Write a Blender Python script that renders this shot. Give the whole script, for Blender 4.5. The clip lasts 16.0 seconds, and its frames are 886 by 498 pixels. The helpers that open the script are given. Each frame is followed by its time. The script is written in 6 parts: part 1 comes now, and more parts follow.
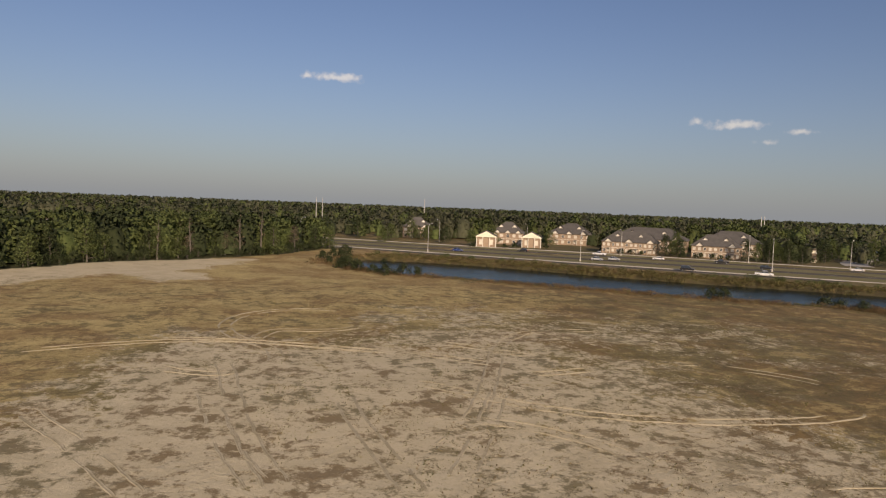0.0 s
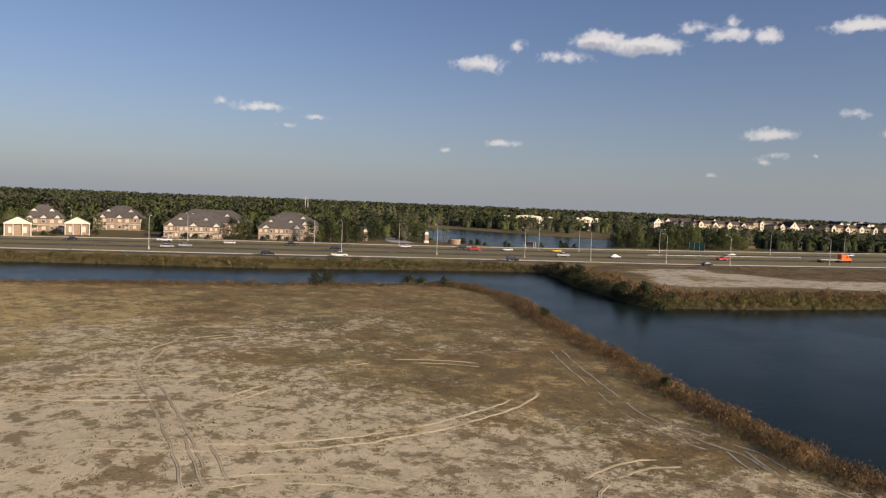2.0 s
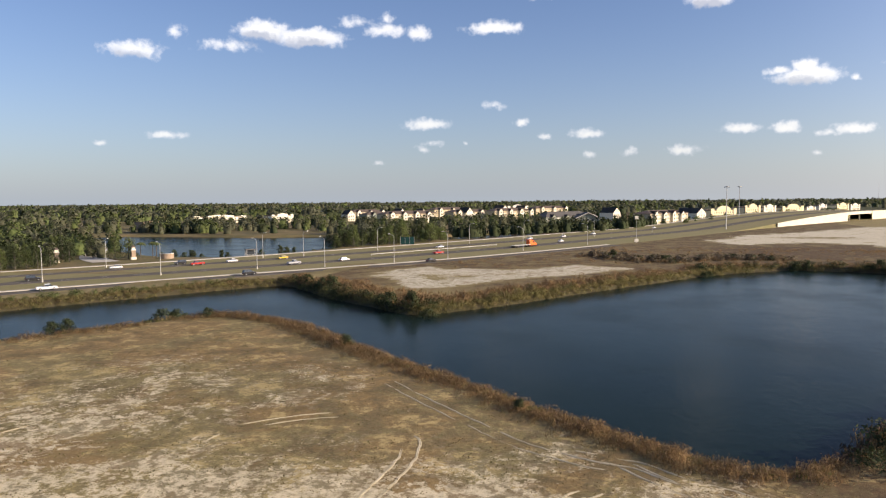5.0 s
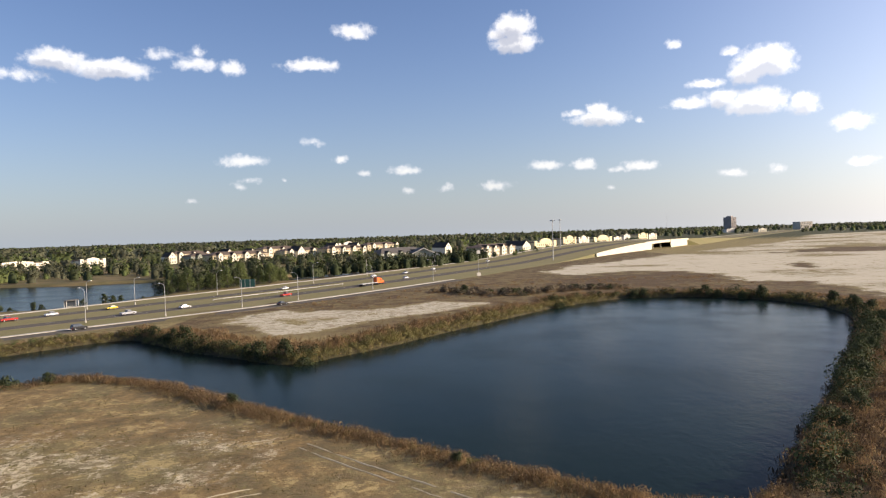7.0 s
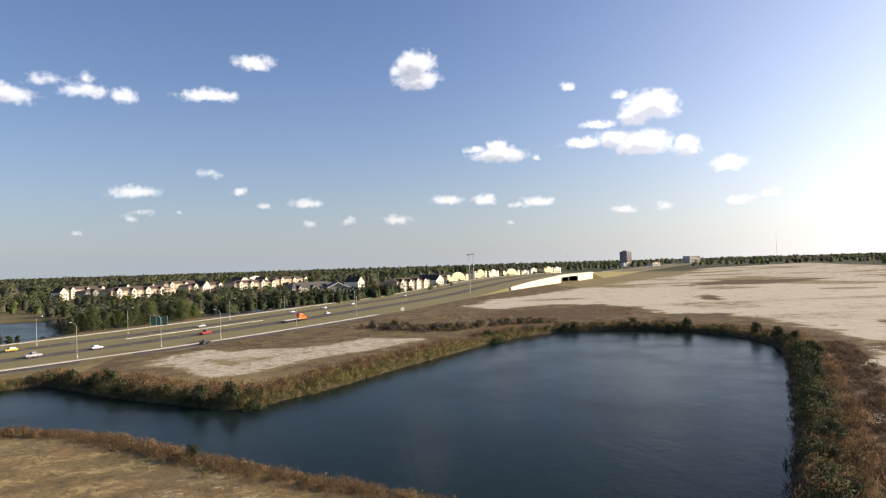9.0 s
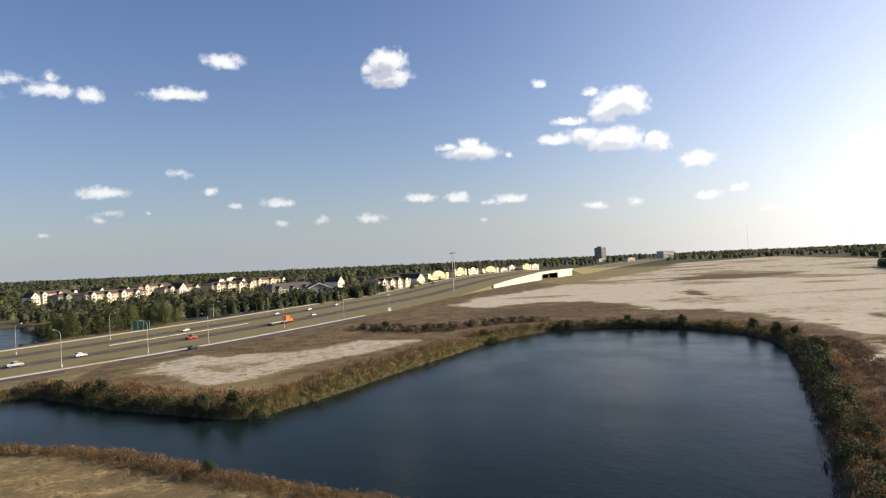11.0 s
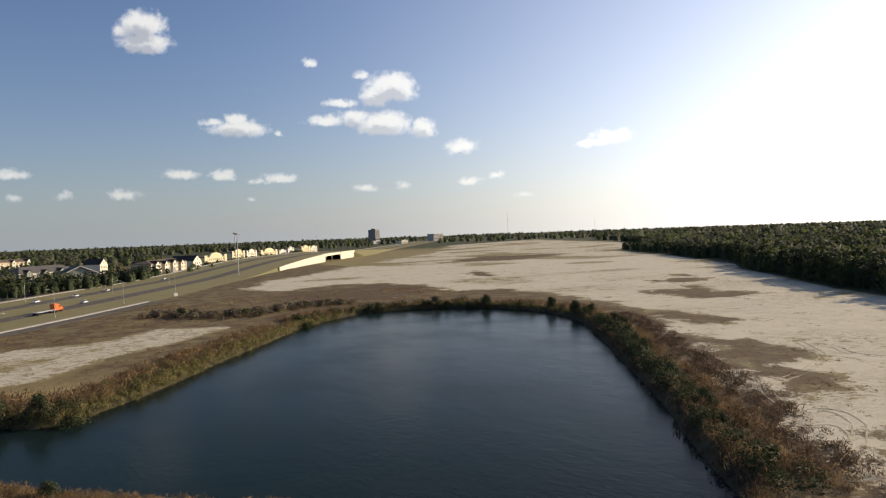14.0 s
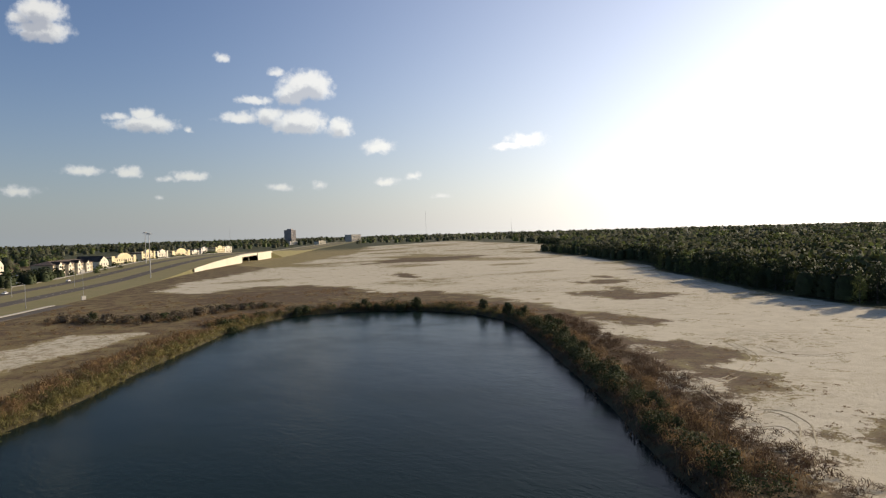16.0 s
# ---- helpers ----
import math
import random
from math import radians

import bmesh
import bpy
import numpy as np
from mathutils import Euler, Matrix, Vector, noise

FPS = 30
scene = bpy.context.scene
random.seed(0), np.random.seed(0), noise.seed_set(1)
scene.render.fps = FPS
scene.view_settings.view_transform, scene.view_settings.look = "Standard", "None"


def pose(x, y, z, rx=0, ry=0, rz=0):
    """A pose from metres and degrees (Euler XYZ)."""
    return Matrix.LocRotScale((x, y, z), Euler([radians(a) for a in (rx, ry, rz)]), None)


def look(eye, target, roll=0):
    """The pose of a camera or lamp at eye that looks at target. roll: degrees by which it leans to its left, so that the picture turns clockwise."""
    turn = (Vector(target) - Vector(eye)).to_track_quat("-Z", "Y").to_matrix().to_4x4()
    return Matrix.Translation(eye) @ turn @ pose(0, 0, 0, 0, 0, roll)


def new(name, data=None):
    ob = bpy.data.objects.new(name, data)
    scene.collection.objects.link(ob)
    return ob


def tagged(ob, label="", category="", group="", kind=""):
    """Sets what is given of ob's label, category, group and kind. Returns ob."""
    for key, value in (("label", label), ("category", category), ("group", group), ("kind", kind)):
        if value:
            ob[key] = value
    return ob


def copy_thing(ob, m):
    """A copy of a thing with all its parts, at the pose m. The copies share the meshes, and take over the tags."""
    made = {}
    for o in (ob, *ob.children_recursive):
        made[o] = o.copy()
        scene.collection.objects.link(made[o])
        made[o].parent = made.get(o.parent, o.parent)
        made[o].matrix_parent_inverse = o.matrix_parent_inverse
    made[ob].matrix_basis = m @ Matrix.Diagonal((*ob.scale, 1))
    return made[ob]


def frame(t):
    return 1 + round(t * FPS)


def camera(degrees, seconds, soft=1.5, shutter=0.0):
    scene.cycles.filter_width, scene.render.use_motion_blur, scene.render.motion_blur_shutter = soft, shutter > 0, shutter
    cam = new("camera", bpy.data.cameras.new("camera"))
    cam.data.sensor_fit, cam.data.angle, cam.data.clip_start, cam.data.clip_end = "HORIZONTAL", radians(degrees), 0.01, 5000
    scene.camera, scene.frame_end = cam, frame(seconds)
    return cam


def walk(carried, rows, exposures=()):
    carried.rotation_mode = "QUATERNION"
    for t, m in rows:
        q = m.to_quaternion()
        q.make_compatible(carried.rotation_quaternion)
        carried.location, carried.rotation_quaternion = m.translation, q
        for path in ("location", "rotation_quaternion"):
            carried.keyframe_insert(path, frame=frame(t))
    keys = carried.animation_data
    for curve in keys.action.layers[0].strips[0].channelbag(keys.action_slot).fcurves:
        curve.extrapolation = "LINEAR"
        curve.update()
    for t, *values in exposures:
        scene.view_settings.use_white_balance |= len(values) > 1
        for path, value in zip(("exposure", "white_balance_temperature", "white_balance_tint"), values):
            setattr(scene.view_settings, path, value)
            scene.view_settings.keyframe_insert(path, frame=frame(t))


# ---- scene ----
cam = camera(63.5, 16.0, soft=1.2)
PATH = [
    (0, (25.13, 10.18, 17.4), (-71.72, 34.34, 11.4), 2.24),
    (0.5, (20.07, 8.49, 17.3), (-70.8, 49.75, 11.07), 1.88),
    (1, (16.97, 5.92, 17.68), (-66.1, 61.26, 11.58), 2.31),
    (1.5, (12.99, 3.97, 18.07), (-60.33, 71.7, 11.99), 2.48),
    (2, (9.61, 2.54, 18.46), (-53.91, 79.5, 12.03), 2.36),
    (2.5, (6.93, 0.55, 19.21), (-49.2, 83.07, 12.86), 1.69),
    (3, (3.88, -0.92, 19.89), (-46.83, 85.05, 13.81), 0.75),
    (3.5, (0.52, -2.32, 20.71), (-44.21, 86.82, 13.4), -0.60),
    (4, (-1.84, -3.66, 21.55), (-39.87, 88.55, 14.51), -0.92),
    (4.2, (-2.63, -4.31, 22.16), (-38.01, 88.93, 14.78), -0.99),
    (6.3, (-16.06, -3.33, 24.55), (-23.8, 96.27, 20.19), -1.04),
    (6.5, (-16.85, -2.63, 24.61), (-22.3, 97.17, 21.17), -1.57),
    (7, (-19.57, -0.89, 24.72), (-19.85, 99.08, 22.29), -1.75),
    (7.5, (-22.25, 0.5, 25.01), (-17.99, 100.39, 23.09), -2.24),
    (8, (-24.65, 2.11, 25.28), (-16.27, 101.76, 24.74), -2.50),
    (8.5, (-27.45, 3.07, 25.28), (-15.77, 102.38, 26.54), -2.66),
    (8.7, (-28.76, 3.26, 25.26), (-15.82, 102.4, 27.1), -2.03),
    (11, (-36.55, 8.5, 26.14), (-19.52, 107.03, 27.59), -2.52),
    (11.5, (-38.5, 9.97, 26.13), (-16.85, 107.59, 26.93), -2.79),
    (12, (-40.73, 11.43, 26.16), (-13.79, 107.74, 26.47), -3.18),
    (12.5, (-42.5, 12.66, 26.3), (-12.08, 107.92, 26.54), -2.73),
    (13, (-45.39, 13.99, 26.6), (-7.02, 106.33, 25.91), -2.20),
    (13.5, (-47.92, 15.82, 26.9), (-1.84, 104.55, 24.8), -2.15),
    (14, (-49.01, 17.07, 26.86), (-2.09, 105.35, 24.48), -2.03),
    (14.5, (-49.45, 17.92, 26.92), (-3.62, 106.77, 24.69), -2.39),
    (15, (-50.61, 18.8, 27.08), (-3.42, 106.96, 26.17), -2.98),
    (15.5, (-51.4, 20.35, 27.23), (-1.33, 106.89, 25.3), -2.65),
    (16, (-51.36, 22.96, 27.18), (5.48, 105.2, 24.57), -1.65),
]

EXPOSURES = [(0, -0.14, 7250, 20), (1, -0.10, 7050, 20), (2, 0.09, 6900, 20), (4, 0.56, 6650, 18), (7, 0.73, 6700, 17), (11, 0.60, 6700, 16), (16, 0.21, 6750, 13)]
walk(cam, [(t, look(eye, target, roll)) for t, eye, target, roll in PATH], EXPOSURES)

# ---- sky, sun ----
SUN_AZ, SUN_EL = 88.0, 20.0     # degrees clockwise from +y, and above the horizon
# clouds: azimuth, elevation, half width, half height (degrees), fullness
CLOUDS_WEST = [(-87.1, 9.6, 0.6, 0.36, 0.7), (-84.7, 9.6, 1.9, 0.4, 0.8), (-57.2, 7.0, 0.6, 0.35, 0.7), (-54.2, 6.75, 2.0, 0.38, 0.8), (-52, 5.5, 0.8, 0.22, 0.5), (-50, 6.2, 1.0, 0.25, 0.6), (-39.7, 4.2, 0.6, 0.26, 0.5),
               (-37.2, 10.8, 1.9, 0.7, 0.95), (-35.2, 4.86, 1.5, 0.32, 0.75), (-34.4, 12.3, 0.8, 0.6, 0.5), (-30.7, 11.5, 2.2, 0.5, 0.55), (-28.0, 12.7, 2.0, 0.75, 1.3), (-24.6, 12.3, 2.6, 0.75, 1.3), (-21.3, 13.5, 1.3, 0.5, 0.6)]
CLOUDS_NORTH = [(-19.3, 2.9, 0.5, 0.22, 0.6), (-18.7, 12.9, 1.7, 0.55, 0.85), (-18.5, 13.8, 0.6, 0.5, 0.65), (-16.1, 12.7, 0.95, 0.65, 0.85), (-15.9, 3.9, 0.65, 0.3, 0.55), (-15.5, 5.83, 1.7, 0.52, 0.95), (-14.9, 4.34, 0.95, 0.26, 0.55),
                (-12.4, 4.35, 0.35, 0.22, 0.6), (-10.2, 7.25, 1.1, 0.32, 0.55), (-10.1, 13.1, 2.2, 0.55, 0.95), (-8.1, 5.9, 0.6, 0.33, 0.9), (-6.7, 15.6, 1.5, 0.65, 0.95), (-6.2, 4.8, 0.5, 0.25, 0.75), (-3, 4.95, 1.25, 0.38, 0.95), (-2.8, 3.4, 0.55, 0.36, 0.6), (0.2, 3.5, 0.65, 0.36, 0.6)]
CLOUDS_MIDDLE = [(4.2, 3.5, 1.25, 0.45, 0.75), (4.5, 15.1, 0.8, 0.6, 0.85), (5.9, 15.6, 1.55, 1.0, 1.3), (6.1, 14.4, 1.7, 0.85, 1.25), (8.1, 5, 1.25, 0.45, 1), (10.7, 8.9, 1.1, 0.35, 0.75), (11.1, 4.9, 1.05, 0.45, 1), (12.5, 8.4, 2.2, 0.7, 1.15), (12.3, 9.1, 0.9, 0.55, 1.15),
                 (13.1, 3.1, 0.35, 0.22, 0.5), (13.8, 4.4, 0.9, 0.28, 0.65), (15.4, 4.6, 1.5, 0.48, 1), (15.5, 8, 0.3, 0.3, 0.75), (18, 13.4, 0.5, 0.37, 0.9), (19.1, 9, 1.55, 0.5, 1.05), (20.2, 10.3, 1.3, 0.37, 1)]
CLOUDS_EAST = [(21.4, 9.1, 1.4, 0.75, 1.1), (21.9, 12.4, 0.7, 0.32, 0.85), (22, 3.7, 1.2, 0.34, 0.75), (23, 10.8, 1.2, 0.9, 1.2), (23.7, 8.65, 2.1, 1.0, 1.4), (24.4, 11.4, 1.85, 1.2, 1.5), (25, 3.8, 0.7, 0.41, 0.6), (26.8, 8.2, 1.05, 0.8, 1.2), (29.7, 6.7, 1.4, 0.63, 1),
               (30.4, 4, 1.1, 0.36, 0.85), (32.4, 4.4, 0.7, 0.32, 0.75), (34.6, 2.7, 1.0, 0.27, 0.5), (40, 6.5, 1.3, 0.36, 0.95), (41.5, 6.9, 1.7, 0.6, 0.95)]
CLOUDS = CLOUDS_WEST + CLOUDS_NORTH + CLOUDS_MIDDLE + CLOUDS_EAST


def nodes_of(tree):
    """Shortcuts for a node tree: make a node, link, and a maths node."""
    def make(kind, **kw):
        n = tree.nodes.new(kind)
        for key, v in kw.items():
            if key in n.inputs:
                n.inputs[key].default_value = v
        return n

    def put(value, socket):
        if isinstance(value, bpy.types.NodeSocket):
            tree.links.new(value, socket)
        else:
            socket.default_value = value

    def calc(op, a, b=0.0, c=0.0, clamp=False):
        n = tree.nodes.new("ShaderNodeMath")
        n.operation, n.use_clamp = op, clamp
        for value, socket in zip((a, b, c), n.inputs):
            put(value, socket)
        return n.outputs[0]

    def vec(op, a, b=(0, 0, 0)):
        n = tree.nodes.new("ShaderNodeVectorMath")
        n.operation = op
        put(a, n.inputs[0])
        put(b, n.inputs[1])
        return n.outputs["Value"] if op in ("LENGTH", "DOT_PRODUCT") else n.outputs[0]

    def mix(f, a, b, blend="MIX"):
        n = tree.nodes.new("ShaderNodeMix")
        n.data_type, n.blend_type = "RGBA", blend
        put(f, n.inputs[0])
        for value, socket in ((a, n.inputs[6]), (b, n.inputs[7])):
            put((*value, 1) if isinstance(value, tuple) and len(value) == 3 else value, socket)
        return n.outputs[2]

    def noise_at(where, scale, detail=3.0, rough=0.55, distortion=0.0):
        n = tree.nodes.new("ShaderNodeTexNoise")
        put(where, n.inputs["Vector"])
        n.inputs["Scale"].default_value, n.inputs["Detail"].default_value = scale, detail
        n.inputs["Roughness"].default_value, n.inputs["Distortion"].default_value = rough, distortion
        return n

    def step(value, low, high):
        n = tree.nodes.new("ShaderNodeMapRange")
        n.interpolation_type = "SMOOTHSTEP"
        put(value, n.inputs[0])
        put(low, n.inputs[1])
        put(high, n.inputs[2])
        return n.outputs[0]
    return make, put, calc, vec, mix, noise_at, step


def build_world():
    world = bpy.data.worlds.new("sky")
    scene.world = world
    world.use_nodes = True
    tree = world.node_tree
    tree.nodes.clear()
    make, put, calc, vec, mix, noise_at, step = nodes_of(tree)
    sky = tree.nodes.new("ShaderNodeTexSky")
    sky.sky_type, sky.sun_disc = "NISHITA", False
    sky.sun_elevation, sky.sun_rotation = radians(SUN_EL), radians(SUN_AZ)
    sky.air_density, sky.dust_density, sky.ozone_density, sky.altitude = 1.0, SKY_DUST, 2.0, 0
    coord = tree.nodes.new("ShaderNodeTexCoord").outputs["Generated"]
    sep = tree.nodes.new("ShaderNodeSeparateXYZ")
    tree.links.new(coord, sep.inputs[0])
    az = calc("MULTIPLY", calc("ARCTAN2", sep.outputs[0], sep.outputs[1]), 180 / math.pi)
    el = calc("MULTIPLY", calc("ARCSINE", sep.outputs[2]), 180 / math.pi)
    comb = tree.nodes.new("ShaderNodeCombineXYZ")
    put(az, comb.inputs[0])
    put(el, comb.inputs[1])
    flat = comb.outputs[0]
    warp = vec("SUBTRACT", noise_at(flat, 0.9, 2, 0.5).outputs["Color"], (0.5, 0.5, 0.5))
    place = vec("ADD", flat, vec("MULTIPLY", warp, (1.0, 0.5, 0)))
    best = None
    for a, e, w, h, full in CLOUDS:      # each puff is rounded above and flatter below
        off = vec("SUBTRACT", place, (a, e, 0))
        d = calc("MAXIMUM", vec("LENGTH", vec("MULTIPLY", off, (1 / w, 1 / h, 0))), vec("LENGTH", vec("MULTIPLY", vec("MINIMUM", vec("ADD", off, (99, 0, 0)), (0, 0, 0)), (0, 1.25 / h, 0))))
        v = calc("MULTIPLY", calc("SUBTRACT", 1.32, d), full)
        best = v if best is None else calc("MAXIMUM", best, v)
    fine = noise_at(flat, 1.5, 6, 0.58).outputs[0]
    body = calc("ADD", best, calc("MULTIPLY", calc("SUBTRACT", fine, 0.5), 1.45))
    cover = calc("MULTIPLY", step(body, 0.08, 0.75), CLOUD_COVER)
    thick = step(body, 0.3, 1.1)
    above = None      # cloud that stands between a place and the light: the undersides are greyer
    for a, e, w, h, full in CLOUDS:
        if h >= 0.7:
            d = vec("LENGTH", vec("MULTIPLY", vec("SUBTRACT", place, (a - 0.3, e - 0.75 * h, 0)), (1 / w, 1 / h, 0)))
            v = calc("MULTIPLY", calc("SUBTRACT", 1.0, d), full)
            above = v if above is None else calc("MAXIMUM", above, v)
    under = calc("MULTIPLY", step(calc("ADD", above, calc("MULTIPLY", calc("SUBTRACT", fine, 0.5), 1.5)), 0.0, 0.8), 0.85)
    shade = mix(under, mix(thick, (0.64, 0.68, 0.71), (1.0, 0.99, 0.88)), (0.42, 0.43, 0.44))
    glow = tree.nodes.new("ShaderNodeVectorMath")
    glow.operation = "SCALE"
    put(shade, glow.inputs[0])
    put(calc("MULTIPLY", cover, CLOUD_LIGHT), glow.inputs["Scale"])
    dim = tree.nodes.new("ShaderNodeVectorMath")
    dim.operation = "SCALE"
    put(vec("MULTIPLY", sky.outputs[0], (0.78, 0.875, 1.08)), dim.inputs[0])
    put(calc("SUBTRACT", 1.0, calc("MULTIPLY", cover, 0.6)), dim.inputs["Scale"])
    # low haze, and the wide pale glow of hazy air round the sun
    sa, se = radians(SUN_AZ), radians(SUN_EL)
    toward = vec("DOT_PRODUCT", coord, (math.sin(sa) * math.cos(se), math.cos(sa) * math.cos(se), math.sin(se)))
    near_sun = calc("POWER", calc("MAXIMUM", toward, 0.0), 3.4)
    low = calc("POWER", 2.718, calc("DIVIDE", calc("MAXIMUM", el, 0.0), -HAZE_HEIGHT))
    hazed = mix(calc("MULTIPLY", low, HAZE), vec("ADD", dim.outputs[0], glow.outputs[0]), mix(step(toward, -0.25, 0.6), HAZE_AWAY, HAZE_COLOUR))
    halo = tree.nodes.new("ShaderNodeVectorMath")
    halo.operation = "SCALE"
    halo.inputs[0].default_value = (1.0, 0.95, 0.86)
    put(calc("MULTIPLY", calc("MULTIPLY", near_sun, calc("POWER", 2.718, calc("DIVIDE", calc("MAXIMUM", el, 0.0), -17.0))), HALO), halo.inputs["Scale"])
    colour = vec("ADD", hazed, halo.outputs[0])
    back = tree.nodes.new("ShaderNodeBackground")
    put(colour, back.inputs[0])
    back.inputs[1].default_value = SKY_STRENGTH
    out = tree.nodes.new("ShaderNodeOutputWorld")
    tree.links.new(back.outputs[0], out.inputs[0])


SKY_STRENGTH, SKY_DUST, CLOUD_COVER, CLOUD_LIGHT = 0.082, 0.7, 0.97, 7.8
HAZE, HAZE_HEIGHT, HAZE_COLOUR, HAZE_AWAY, HALO = 0.82, 5.4, (4.3, 4.7, 4.9), (3.35, 3.95, 4.45), 21.5
build_world()
sun = new("sun", bpy.data.lights.new("sun", "SUN"))
sun.data.energy, sun.data.angle, sun.data.color = 4.6, radians(0.6), (1.0, 0.85, 0.65)
a, e = radians(SUN_AZ), radians(SUN_EL)
sun.matrix_world = look((math.sin(a) * math.cos(e) * 500, math.cos(a) * math.cos(e) * 500, math.sin(e) * 500), (0, 0, 0))


# ---- materials ----
def material(name, colours, scale=0.5, rough=0.9, bump=0.0, metal=0.0, per="", spread=0.25, stain=0.0, leafy=0.0):
    """A surface of two or three colours mixed by noise at two scales, with bump. per: 'object' or 'island' varies the tone piece by piece."""
    m = bpy.data.materials.new(name)
    m.use_nodes = True
    tree = m.node_tree
    make, put, calc, vec, mix, noise_at, step = nodes_of(tree)
    bsdf = tree.nodes["Principled BSDF"]
    where = tree.nodes.new("ShaderNodeTexCoord").outputs["Object"]
    big, small = noise_at(where, scale, 4), noise_at(where, scale * 9, 3)
    c = mix(step(big.outputs[0], 0.35, 0.65), colours[0], colours[1])
    c = mix(calc("MULTIPLY", step(small.outputs[0], 0.45, 0.7), 0.55), c, colours[-1])
    if stain:
        c = mix(calc("MULTIPLY", step(noise_at(where, scale * 2.3, 5, 0.7).outputs[0], 0.5, 0.75), stain), c, (0.06, 0.05, 0.04))
    if per:
        if per == "object":
            r = tree.nodes.new("ShaderNodeObjectInfo").outputs["Random"]
        else:
            r = tree.nodes.new("ShaderNodeNewGeometry").outputs["Random Per Island"]
        hsv = tree.nodes.new("ShaderNodeHueSaturation")
        put(c, hsv.inputs["Color"])
        put(calc("ADD", 1 - spread, calc("MULTIPLY", r, 2 * spread)), hsv.inputs["Value"])
        put(calc("ADD", 0.5 - spread * 0.06, calc("MULTIPLY", r, spread * 0.12)), hsv.inputs["Hue"])
        c = hsv.outputs[0]
    put(c, bsdf.inputs["Base Color"])
    bsdf.inputs["Roughness"].default_value, bsdf.inputs["Metallic"].default_value = rough, metal
    bsdf.inputs["Specular IOR Level"].default_value = 0.3 if rough > 0.6 else 0.5
    if bump:
        b = tree.nodes.new("ShaderNodeBump")
        b.inputs["Strength"].default_value, b.inputs["Distance"].default_value = min(1.0, bump * 4), bump
        put(small.outputs[0], b.inputs["Height"])
        put(b.outputs[0], bsdf.inputs["Normal"])
    if leafy:
        out = tree.nodes["Material Output"]
        tr = tree.nodes.new("ShaderNodeBsdfTranslucent")
        put(c, tr.inputs[0])
        ms = tree.nodes.new("ShaderNodeMixShader")
        ms.inputs[0].default_value = leafy
        tree.links.new(bsdf.outputs[0], ms.inputs[1])
        tree.links.new(tr.outputs[0], ms.inputs[2])
        tree.links.new(ms.outputs[0], out.inputs[0])
    return m


